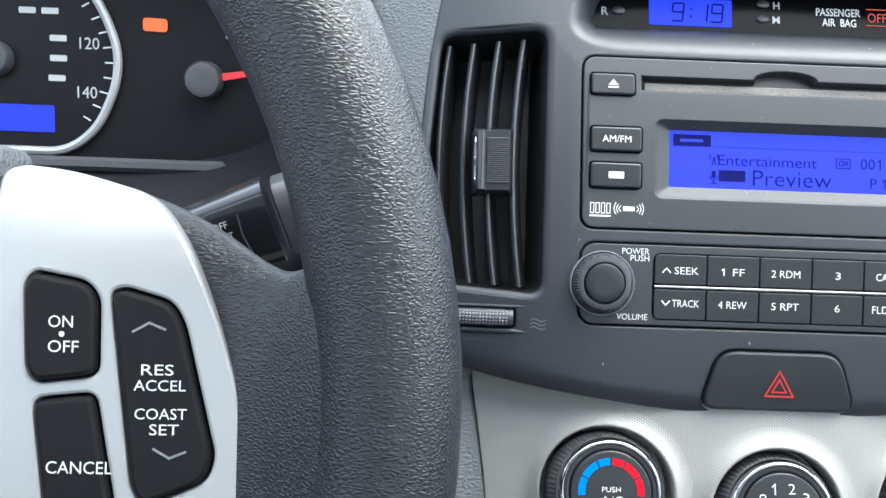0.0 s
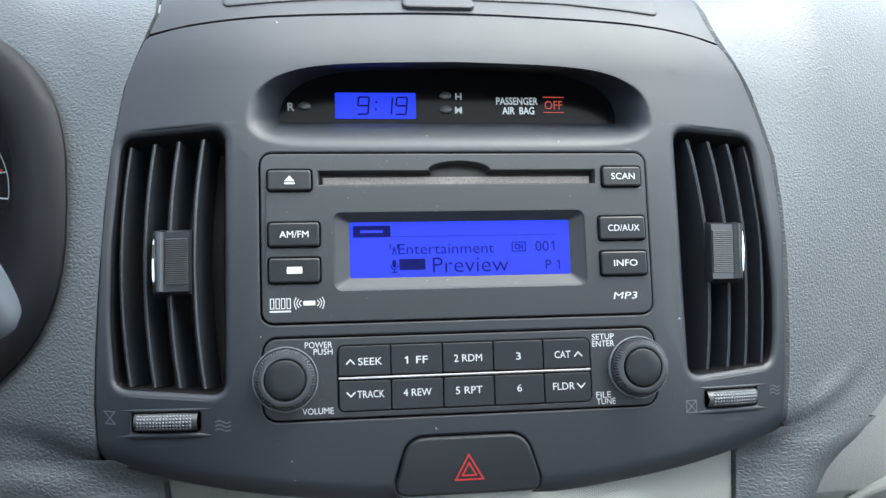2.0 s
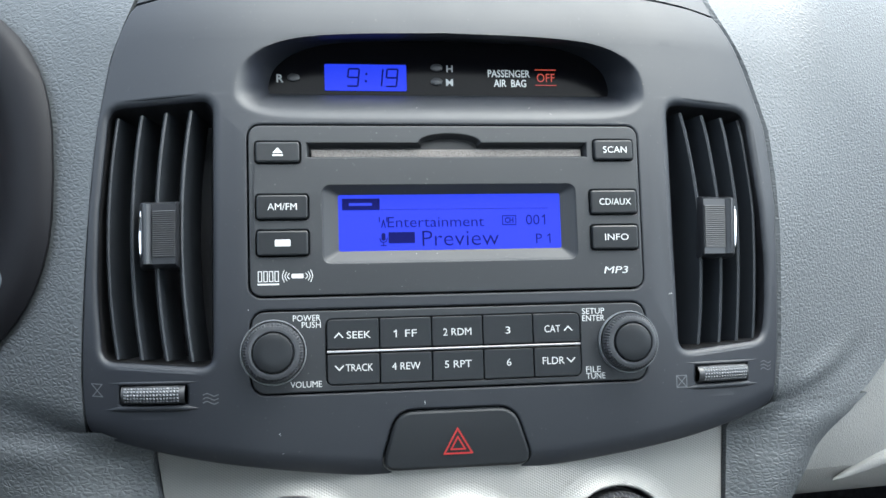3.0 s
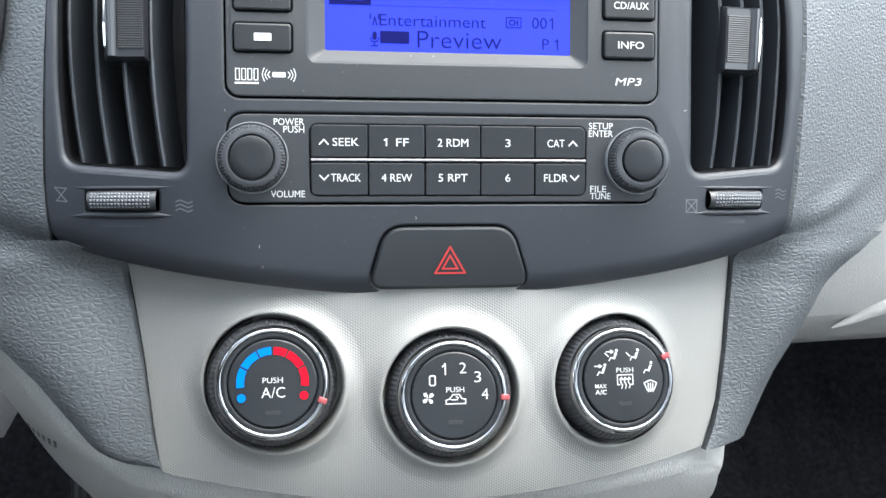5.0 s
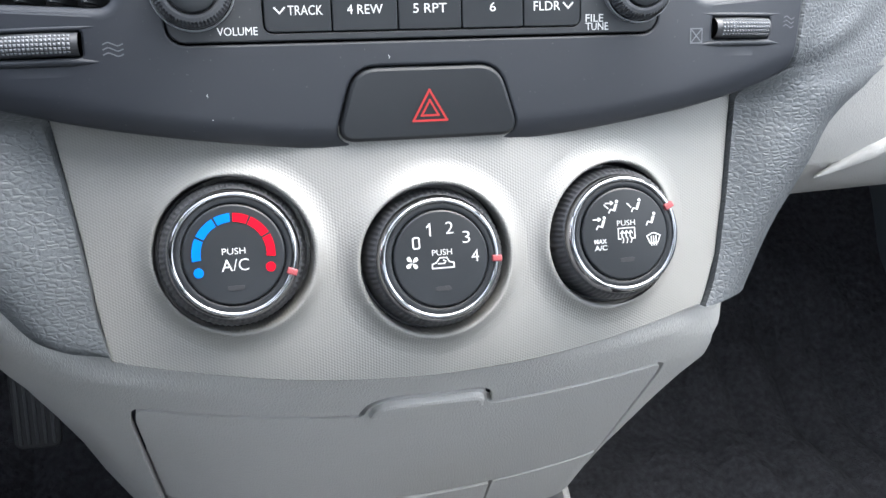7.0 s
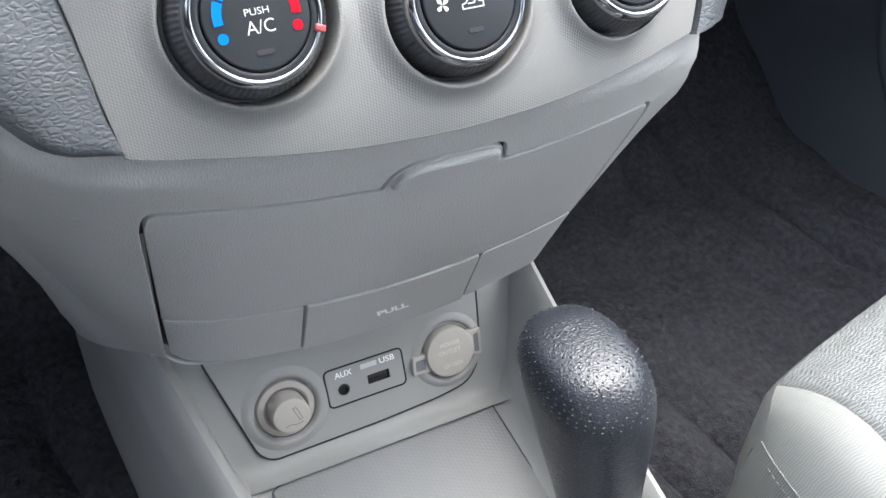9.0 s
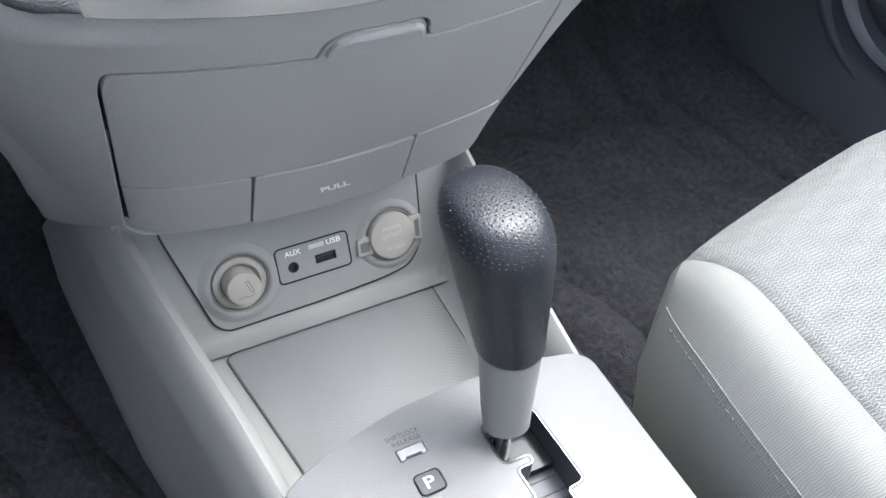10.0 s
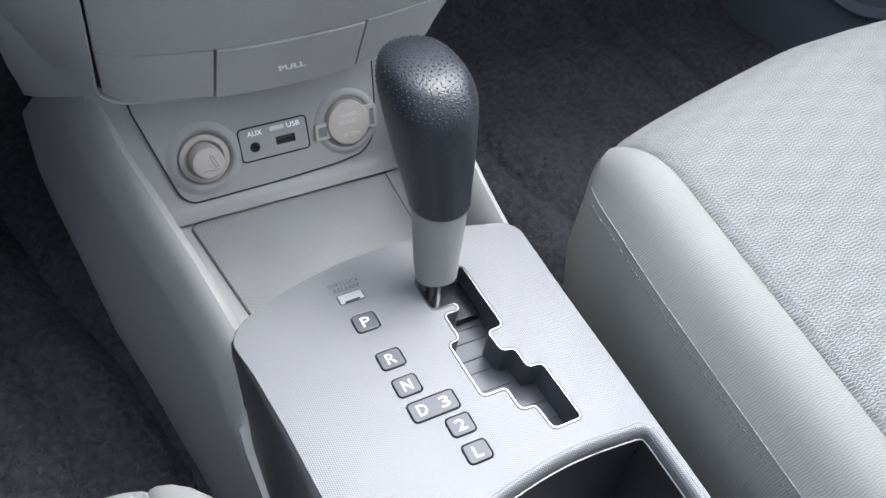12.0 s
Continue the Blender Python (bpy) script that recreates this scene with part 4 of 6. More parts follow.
def climate_knob(i):
    x, y = KNOBS[i]
    to = dial_frame(x, y)
    kind = ("temperature", "fan speed", "airflow")[i]
    k = thing("rotary_dial", to(0, 0, 0), "black rotary %s knob with chrome ring" % kind, "control knob", group="heater knobs")
    part("grip", lathe([(26.6, -8), (26.4, 1), (25.4, 6.0), (24.2, 9.0), (23.2, 10.0)], to, 150, knurl=(1, 2, 3), depth=0.4), DARK, k, "finely ribbed black grip", angle=14)
    part("ring", lathe([(23.4, 9.4), (23.35, 10.4), (22.8, 12.2), (22.1, 13.6), (21.4, 14.2), (20.8, 14.1), (20.35, 13.6), (20.1, 12.8), (20.0, 8)], to, 72), RINGCHROME, k, "bright chrome ring", angle=60)
    part("bezel", lathe([(20.4, 11), (20.2, 13.1), (19.6, 13.3), (18.5, 13.2), (18.2, 12.9), (18.0, 9)], to, 64), BUTTON, k)
    dial = part("dial", lathe([(17.7, 9), (17.7, 13.4), (17.55, 13.85), (17.1, 14.15), (9, 14.8), (0.01, 14.95)], to, 64), BUTTON, k, "round push button", angle=15)
    mark = radians((-21, -4, 27)[i])
    c, s = math.cos(mark), math.sin(mark)
    part("pointer", solid(box2(19.3, -1.2, 23.0, 1.2, 0.5), lambda u, v, h=0.0: to(u * c - v * s, u * s + v * c, h), 12, 15.1, 0.5), PINKMARK, k, "pale red pointer")
    ink = lambda u, v, h=0.0: to(u, v, h + 14.95 - 0.0012 * (u * u + v * v))
    part("indicator_slot", solid(box2(-2.9, -12.6 + i * 0.9, 2.9, -11 + i * 0.9, 0.7), ink, -0.3, 0.12, 0.05), BLACK, dial)
    if i == 0:
        def arc(a0, a1):
            return flat([(14.4 * math.cos(radians(a)), 14.4 * math.sin(radians(a)) + 0.2) for a in steps(a0, a1, 8)] + [(11.3 * math.cos(radians(a)), 11.3 * math.sin(radians(a)) + 0.2) for a in steps(a1, a0, 8)], ink, 0.1)
        for a0, a1, m in ((187, 154, BLUEINK), (151, 118, BLUEINK), (115, 92, BLUEINK), (88, 65, REDINK), (62, 29, REDINK), (26, -7, REDINK)):
            part("scale_segment", arc(a0, a1), m, dial)
        part("scale_dot", flat(circle(-12.4, -5.6, 1.75, 20), ink, 0.1), BLUEINK, dial)
        part("scale_dot", flat(circle(12.4, -5.2, 1.75, 20), ink, 0.1), REDINK, dial)
        part("lettering", text("PUSH", ink, 0, 1.2, 8, 2.2, 0.1, bold=-0.006), WHITE, dial)
        part("lettering", text("A/C", ink, 0.2, -3.7, 9.4, 4.2, 0.1, bold=-0.008), WHITE, dial)
    elif i == 1:
        for body, u, v in (("2", 3.6, 11), ("3", 9.7, 7.2), ("4", 12.6, 0.2)):
            part("numeral", text(body, ink, u, v, 2.8, 4.3, 0.1, bold=-0.012), WHITE, dial)
        part("numeral", strokes([[(-4.8, 11.7), (-3.7, 12.8), (-3.7, 8.6)]], ink, 0.5, 0.1), WHITE, dial)
        zero = rrect(-9.1, 6.2, 2.3, 3.9, 0.7)
        part("numeral", strokes([zero + zero[:1]], ink, 0.5, 0.1), WHITE, dial)
        part("fan_symbol", join(*[flat([(-11 + q * math.cos(radians(r + a)), -0.8 + q * math.sin(radians(r + a))) for q, r in ((0.2, 0), (1.4, -8), (2.5, 2), (2.7, 26), (1.9, 44), (0.8, 40))], ink, 0.1 + 0.003 * a / 90) for a in (20, 110, 200, 290)]), WHITE, dial)
        part("lettering", text("PUSH", ink, 0.2, 2.3, 7.4, 2.1, 0.1, bold=-0.006), WHITE, dial)
        part("car_symbol", strokes([[(-3.7, -3.4), (-3.7, -1.9), (-2.2, -1.4), (-0.8, 0.3), (1.8, 0.3), (2.8, -1.3), (4.4, -1.7), (4.4, -3.4), (-3.7, -3.4)], [(-1.4, -1.8), (0.9, -1.8), (1.4, -1.0), (0.6, -0.6)]], ink, 0.42, 0.1), WHITE, dial)
    else:
        for n, (u, v) in enumerate(((-10.4, 4.6), (-5.0, 10.6), (4.4, 10.6), (10.2, 5.0))):
            lines = sitter(u + 0.4, v)
            if n in (0, 1):
                lines += [[(u - 2.6, v + 1.5), (u + 0.2, v + 1.5)], [(u - 0.6, v + 2.1), (u + 0.3, v + 1.5), (u - 0.6, v + 0.9)]]
            if n in (1, 2):
                lines += [[(u - 3.2, v + 0.9), (u - 1.8, v - 0.5)]]
            part("airflow_symbol", join(strokes(lines, ink, 0.42, 0.1), flat(circle(u + 1.9, v + 2.0, 0.6, 10), ink, 0.11)), WHITE, dial)
        part("defrost_symbol", strokes([smooth([(8.6, -1.6), (11.4, -0.5), (14.2, -1.6)], 4, closed=False), [(8.6, -1.6), (9.8, -4.4), (13, -4.4), (14.2, -1.6)]] + [[(11.4 + q, -5.2), (11.4 + q, -1.8)] for q in (-1, 0, 1)], ink, 0.45, 0.1), WHITE, dial)
        part("rear_defrost_symbol", strokes([[(-2.2, -1.9), (-3.2, -1.9), (-3.2, 2.2), (3.6, 2.2), (3.6, -1.9), (2.6, -1.9)]] + [line for q in (-1.5, 0.2, 1.9) for line in (smooth([(q, -3.4), (q + 0.35, -2.1), (q - 0.3, -0.8), (q, 0.6)], 3, closed=False), [(q - 0.7, 0.2), (q, 1.1), (q + 0.7, 0.2)])], ink, 0.4, 0.1), WHITE, dial)
        part("lettering", text("PUSH", ink, 0.2, 4.2, 7.4, 2.0, 0.1, bold=-0.006), WHITE, dial)
        part("lettering", text("MAX", ink, -10.6, -2.3, 5, 1.7, 0.1, bold=0.01), WHITE, dial)
        part("lettering", text("A/C", ink, -10.6, -4.8, 5, 1.9, 0.1, bold=0.01), WHITE, dial)
    return k


for i in range(3):
    climate_knob(i)

# ---- vinyl pads of the dashboard on both sides of the fascia ----
EDGE = [(-11, 162.6), (8, 164.4), (30, 164.3), (62, 163), (112, 159), (150, 151.5), (174, 142), (190, 137), (215, 128), (235, 120)]


def edge_x(s):
    return float(np.interp(s, [e[0] for e in EDGE], [e[1] for e in EDGE]))


def ridge(x, s):
    """The proud roll along the pad's lower edge, beyond the fascia's corner."""
    along, below = (x - 163) * 0.83 + (s + 14) * 0.55, (x - 163) * 0.55 - (s + 14) * 0.83
    return 0.0034 * ease((x - 161) / 24) * ease((below + 1) / 9) * (1 - ease((along - 20) / 45))


def high_face(x, s, d):
    """As face(), but with a wide roll at the top, for the pads."""
    b = bow(x)
    if x > 100:
        x = x + 0.12 * (min(x, 175) - 100)
    if s < 80:
        low = float(np.interp(x, [205, 226, 238, 257, 300, 400], [-22, -16.5, -10, 3, 26, 60]))
        s = low + (s + 22) * (80 - low) / 102
    a = min(max(0, s - 140) / 230, 0.85)
    over = max(0, s - 140) - 230 * a
    base = min(s, 140)
    return plane(x, base + 230 * math.sin(a) + over * math.cos(a), d - b - 230 * (1 - math.cos(a)) - over * math.sin(a))


dash = thing("dashboard_pad", (0, 0.62, 0.72), "grained dark grey vinyl dashboard pad", "car dashboard")
for sx, reach in ((-1, 300), (1, 640)):
    us = [0, 0.006, 0.015] + steps(0.025, 0.40, 38) + [0.45, 0.5, 0.6, 0.7, 0.8, 0.9, 1.0]
    ss = steps(-22, 20, 16) + [26, 34, 45, 57, 70, 95, 120, 140, 152, 158, 164, 170, 176, 182, 190, 200, 215, 232, 250, 275, 300, 340, 400, 480]
    def pt(u, s, sx=sx, reach=reach):
        x0 = edge_x(min(s, 190)) + 0.3
        far = reach if sx > 0 else min(reach, 377 - 190 * max(0, 1 - (abs(s - 101) / 110) ** 2.8) ** 0.36)
        x = x0 + (far - x0) * u
        k = min(1, u / (0.16 if sx > 0 else 0.6))
        k = k * k * (3 - 2 * k)
        d = -3.5 if u == 0 else -0.6
        q = min(s, 236)
        p = face(sx * x, q, d)
        if s > 236:
            p = p + V(0, (s - 236) / 1000, (s - 236) / 1000 * 0.05)
        p = p.lerp(high_face(sx * x, s, d), k)
        return p + OUT * ridge(x, s) if sx > 0 else p
    part("pad", sheet(pt, us, ss), HIDE, dash)
part("core", solid(box2(-215, -70, 215, 120, 4), plane, -105, -98, 1), BLACK, dash)
# top of the fascia: a lidded tray with a finger grip
def seam(x):
    return float(np.interp(abs(x), [0, 22, 44, 66, 88, 107, 126, 139.5], [188.4, 188, 187, 185.8, 184, 182, 179.4, 176.2]))


def lid_pt(u, k):
    s = seam(140 * u) + 0.7 + k
    w = edge_x(min(s, 190)) - 1.5 if s < 215 else 135
    p = face(u * w, min(s, 229), 0 if k > 0 else -4)
    return p + V(0, max(0, s - 229) / 1000, max(0, s - 229) / 1000 * 0.05)


tray = thing("dash_tray", face(0, 215, 0), "closed lid of the dark dashboard top tray", "storage tray")
part("surround", sheet(lid_pt, steps(-1, 1, 32), [0, 0.3, 3, 6, 10, 14, 18, 23, 28, 34, 40, 52, 90, 150, 230]), FASCIA, tray)
part("lid", solid(rounded([(-107, 190.5), (-56, 197.5), (0, 199.5), (56, 197.5), (107, 190.5), (96, 330), (-96, 330)], 5), lambda x, s, d: face(x, min(s, 229), d) + V(0, max(0, s - 229) / 1000, max(0, s - 229) / 1000 * 0.05), -2, 1.0, 0.9, xs=steps(-100, 100, 10), ys=[193, 196, 200, 205, 210, 215, 220, 229, 260, 300]), FASCIA, tray)
part("grip", solid(rounded([(-23, 191), (13, 191), (11, 204), (-21, 204)], 4), face, -1, 2.2, 1.1, ys=[194, 197, 200]), FASCIA, tray, "moulded finger grip")
# cheeks that run down beside the silver panel: (height, inner edge, outer edge)
INNER = [(-16, 158), (-19, 150), (-22, 139), (-24.5, 136.6), (-27, 136.2), (-35, 135.8), (-50, 134.4), (-65, 133), (-80, 131.2), (-92, 129.8), (-102, 127.4), (-108, 125.2), (-113.5, 122.6)]
RIGHT_OUT = [(-16, 226), (-21, 215), (-33, 199), (-46, 187), (-58, 179), (-71, 171), (-80, 165.5), (-90, 160.5), (-104, 154.5), (-112, 150.5), (-113.5, 150)]
LEFT_OUT = [(-16, 290), (-35, 226), (-50, 201), (-64.5, 183), (-76, 170.7), (-91, 158.9), (-102.5, 150.3), (-107.5, 145), (-111.3, 136.5), (-113, 128.5), (-113.5, 122)]


def at(table, s):
    return float(np.interp(-s, [-c[0] for c in table], [c[1] for c in table]))


for sx, outer in ((-1, LEFT_OUT), (1, RIGHT_OUT)):
    us = [0, 0.02, 0.05, 0.1, 0.18, 0.28, 0.4, 0.55, 0.7, 0.82, 0.91, 0.97, 1.0, 1.01, 1.02]
    def cheek(u, s, sx=sx, outer=outer):
        a, b = at(INNER, s), at(outer, s)
        a += sx * side_shift(sx * a, s)
        w = b - a
        x = a + w * min(u, 1) + (2 if u > 1.015 else 0)
        k = ease(u * 1.3)
        near = 1.4 - 0.0015 * a * a
        v = (-16 - s) / 97.5
        far = (-bow(x) - 0.6) * (1 - ease(v)) + (near - (0.33 if sx > 0 else 0.08) * (x - a)) * ease(v) - 3 * max(0, u - 0.8) / 0.2
        d = near * (1 - k) + far * k + 3.0 * math.sin(math.pi * v) * k
        if sx < 0:
            d -= 2.0 * max(0, (-104 - s) / 9.5) ** 2 * k
        if u == 0:
            d -= 4
        if s > -27:
            d = d + (-bow(x) - 1.2 - d) * min(1, (s + 27) / 9)
        if u > 1:
            d -= 4 if u < 1.015 else 22
        xx = x + (0.12 * (min(x, 175) - 100) * ease((x - 150) / 75) if sx > 0 and x > 137 and s > -40 else 0) * min(1, max(0, (s + 40) / 15))
        return plane(sx * xx, s - (3.2 * (1 - min(u, 1)) * v ** 3 if sx > 0 else 0), d) + (OUT * ridge(x, s) if sx > 0 else V(0, 0, 0))
    part("cheek", sheet(cheek, us, steps(-16, -113.5, 40)), HIDE, dash)

# ---- light grey lower cover under the climate panel ----
LZ = [0.262, 0.270, 0.282, 0.287, 0.300, 0.338, 0.37, 0.4357, 0.452, 0.4736, 0.490, 0.505]
LY = [0.560, 0.530, 0.513, 0.5095, 0.5055, 0.4930, 0.481, 0.4560, 0.4497, 0.4405, 0.4375, 0.4365]
WZ, WX = [0.26, 0.30, 0.35, 0.41, 0.48, 0.51], [0.094, 0.101, 0.110, 0.115, 0.118, 0.120]


def cover(x, z, d=0.0):
    """A point of the lower cover: millimetres across and up, d out of it."""
    x, z = x / 1000, z / 1000
    w = float(np.interp(z, WZ, WX))
    tuck = 0.006 * min(1, max(0, (z - 0.462) / 0.012)) * min(1, max(0, (abs(x) - 0.05) / 0.05)) * min(1, max(0, (0.160 - abs(x)) / 0.025))
    if x < -0.12:
        tuck += 0.014 * min(1, max(0, (-0.12 - x) / 0.02)) * min(1, max(0, (z + 0.026 - float(np.interp(-x, [0.14, 0.165, 0.19, 0.23], [0.492, 0.515, 0.540, 0.560]))) / 0.024))
    else:
        tuck += 0.011 * min(1, max(0, (x - 0.118) / 0.014)) * min(1, max(0, (z - 0.452) / 0.020))
    turn = [20, 13, 6, 4] if x < 0 else [20, 10, 2.5, 1.5]
    y = float(np.interp(z, LZ, LY)) + (1.3 if x < 0 else float(np.interp(z, [0.435, 0.47], [1.0, 1.3]))) * x * x + float(np.interp(z, [0.30, 0.36, 0.42, 0.5], turn)) * max(0, abs(x) - w) ** 2 + tuck
    return V(x + (d / 1000 * 0.6 * np.sign(x) * min(1, max(0, (abs(x) - w) * 40)) if x else 0), y - d / 1000, z + d / 1000 * -0.3)


LID = ccw(rounded([(-116.5, 440), (-31, 436.4), (-26.3, 436.2), (-22.5, 447.5), (-14, 451.8), (22, 450.4), (26.5, 447), (28.6, 437), (33, 434.8), (117, 434.5), (118.5, 425), (116, 348), (114.5, 293), (108, 288.2), (-108, 288.2), (-114.5, 292), (-116, 348), (-118.5, 428)], 4, 4))
lower = thing("lower_dash_cover", (0, 0.47, 0.39), "light grey grained lower dashboard cover", "car dashboard")
SIDE = [(0, 284.8), (108, 284.8), (119, 288), (129, 297), (138, 307)]
OUTER = SIDE + [(147, 325), (156, 375), (157, 402), (151, 425), (146, 442), (145.5, 460), (147.8, 470), (144, 478), (122, 480.5), (60, 475), (0, 473.8), (-60, 475), (-124, 478.5), (-140, 498), (-165, 526), (-190, 552), (-230, 574), (-230, 440), (-200, 426), (-184, 407), (-172, 378), (-163, 345), (-153, 318)] + [(-x, z) for x, z in SIDE[:0:-1]]
part("cover", holed(OUTER, [inset(LID, -1.9)], cover, -3.5, 0, 0.6, steps(-224, 160, 48), steps(290, 580, 58)), GREY, lower)
# the cover runs back under the dashboard on the driver's side
FRONT_EDGE = [cover(x, z, -2) for x, z in ((-117, 287), (-128, 297), (-140, 312), (-150, 340), (-158, 370), (-166, 395))]
BACK_EDGE = [V(-0.156, 0.644, 0.209), V(-0.158, 0.632, 0.232), V(-0.161, 0.620, 0.255), V(-0.165, 0.603, 0.300), V(-0.171, 0.585, 0.340), V(-0.178, 0.572, 0.372)]
part("side_panel", loft([[a.lerp(b, t) + V(-0.006 * math.sin(math.pi * t), 0, 0) for a, b in zip(FRONT_EDGE, BACK_EDGE)] for t in steps(0, 1, 8)]), GREY, lower, angle=60)
for i in range(6):
    part("vent_slit", solid(rounded([(-172 - i * 4.4, 466 - i * 3.2), (-173.6 - i * 4.4, 466 - i * 3.2), (-176.4 - i * 4.4, 456 - i * 3.2), (-174.8 - i * 4.4, 456 - i * 3.2)], 0.5), cover, -0.6, 0.15, 0.1), BLACK, lower)
def bin_face(x, z, d=0.0):
    """The bin's front: as the cover, with a sloping facet on the driver's side that widens downwards."""
    fold = float(np.interp(z, [285, 337, 436], [86, 94, 115]))
    return cover(x, z, d - 0.13 * max(0, -x - fold))


bin_ob = thing("storage_bin", (0, 0.48, 0.37), "closed light grey storage bin with pull tab", "storage bin")
STRIP = 337.5
i0 = next(i for i in range(len(LID)) if LID[i][1] <= STRIP and LID[i - 1][1] > STRIP)
ring = LID[i0:] + LID[:i0]
upper = [p for p in ring if p[1] > STRIP]
part("lid", solid([(-116.2, STRIP + 0.6)] + [p for p in reversed(upper)] + [(115.6, STRIP + 0.6)], bin_face, -5, 0.0, 0.3, steps(-114, 114, 38), steps(342, 448, 18)), GREY, bin_ob)
part("tab", solid(rounded([(-24.6, 437.5), (-21, 447.2), (-13.5, 450.2), (21.5, 449), (25.2, 446.2), (27, 438)], 4), cover, 0, 2.7, 1.9, xs=steps(-20, 24, 8), ys=[440, 443, 446]), GREY, bin_ob, "raised finger tab")
low = lambda x, z, d=0.0: bin_face(x, z, d + 0.018 * (STRIP - z) * 0.6)
part("lower_strip", solid(rounded([(-115.8, STRIP - 1.2), (-49.3, STRIP - 1.2), (-47.6, 288.5), (-107.5, 288.5), (-113.8, 292)], 1.5), low, -5, 0.1, 0.35, steps(-112, -52, 20), steps(294, 334, 8)), GREY, bin_ob)
part("lower_strip", solid(rounded([(115.4, STRIP - 1.2), (51.8, STRIP - 1.2), (52.6, 288.5), (107.5, 288.5), (113.8, 293)], 1.5), low, -5, 0.1, 0.35, steps(56, 112, 20), steps(294, 334, 8)), GREY, bin_ob)
latch = part("latch", solid(rounded([(-47.6, STRIP - 1.2), (50.2, STRIP - 1.2), (51.2, 286.5), (-46.4, 286.5)], 1.5), low, -6, 0.7, 0.45, steps(-44, 48, 12), steps(290, 334, 8)), GREY, bin_ob, "grey pull latch")
part("lettering", text("PULL", low, 2.4, 308.4, 18.6, 6.2, 1.0, lean=-0.3, bold=0.04), BRIGHT, latch)
# black sheet behind the bin, put in for the shade in its gaps
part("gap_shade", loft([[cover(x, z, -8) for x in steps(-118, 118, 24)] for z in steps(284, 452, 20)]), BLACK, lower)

# ---- centre console body ----
def xr(y):
    return float(np.interp(y, [0.0, 0.339, 0.40, 0.48, 0.546, 0.62, 0.8], [0.101, 0.1, 0.1065, 0.1185, 0.128, 0.134, 0.145]))


def section(y):
    """Half a cross-section of the open tray part, from the floor up over the rail to the tray."""
    x = xr(y)
    z = 0.266 + 0.05 * max(0, y - 0.5)
    z = min(z, float(np.interp(y, [0.20, 0.2675, 0.300, 0.321, 0.336, 0.342], [0.205, 0.214, 0.217, 0.241, 0.262, 0.30])))
    b = x + 0.004 + 0.03 * max(0, y - 0.45)
    tz = 0.1855
    return [(b + 0.006, -0.02), (b + 0.005, 0.10), (x + 0.006, 0.115), (x + 0.006, z - 0.048), (x + 0.0045, z - 0.034), (x - 0.002, z - 0.012), (x - 0.006, z - 0.003), (x - 0.010, z), (x - 0.016, z - 0.006), (x - 0.020, z - 0.022), (x - 0.024, 0.215), (x - 0.028, 0.195), (x - 0.034, tz + 0.002), (x - 0.042, tz), (0, tz)] if z > 0.23 else [(b + 0.006, -0.02), (b + 0.005, 0.10), (x + 0.006, 0.115), (x + 0.004, 0.18)] + [(x + 0.003 - 0.003 * k, z - 0.004 + 0.001 * k) for k in range(5)] + [(x - 0.024, z - 0.01)] + [(x - 0.03 - 0.004 * k, tz) for k in range(4)] + [(0, tz)]


console = thing("center_console", (0, 0.40, 0.0), "light grey plastic centre console between the seats", "center console")
rows = []
for y in [0.20, 0.24, 0.2675, 0.285, 0.30, 0.31, 0.32, 0.328, 0.335, 0.342, 0.35, 0.37, 0.40, 0.43, 0.46, 0.49, 0.52, 0.55, 0.58, 0.62, 0.68, 0.75]:
    h = section(y)
    rows.append([V(-x, y, z) for x, z in h] + [V(x, y, z) for x, z in reversed(h[:-1])])
part("body", loft(rows), GREY_PLAIN, console, angle=50)
SA = radians(28)
S_UP, S_OUT, S_O = V(0, math.sin(SA), math.cos(SA)), V(0, -math.cos(SA), math.sin(SA)), V(0, 0.528, 0.219)


def socket(x, v, d=0.0):
    return S_O + V(x / 1000, 0, 0) + S_UP * (v / 1000) + S_OUT * (d / 1000)


# back wall of the tray, rounded into its floor
PANEL = [(-97, 62), (-97, 45), (-77, -25.5), (-69, -32.5), (0, -32), (45, -30), (66, -26.5), (75, -17), (80, 5), (84, 62)]
wall_rows = []
for v, d in [(70, -1.5), (40, -1.5), (0, -1.5), (-28, -1.5), (-33, -0.5), (-36.5, 1.5), (-39, 5), (-40.2, 9), (-40.8, 16)]:
    wall_rows.append([socket(x, v, d + 0) for x in steps(-122, 122, 30)])
part("back_wall", loft(wall_rows), GREY_PLAIN, console)
mat_ob = thing("tray_mat", (0, 0.45, 0.187), "grey rubber mat in the console tray", "tray mat")
TRAY = rounded([(-76.5, 494), (-70, 497), (70, 503), (76, 500), (74.5, 360), (-57, 345), (-62, 400)], 6)
part("mat", solid(TRAY, lambda x, y, d: V(x / 1000, y / 1000, 0.1858 + d / 1000), -0.5, 1.3, 0.6), MATGREY, mat_ob)
part("edge", tube([V(x / 1000, y / 1000, 0.1861) for x, y in inset(ccw(TRAY), -0.6)], 0.0007, 6, closed=True), TAG, mat_ob, "dark seam around the mat")

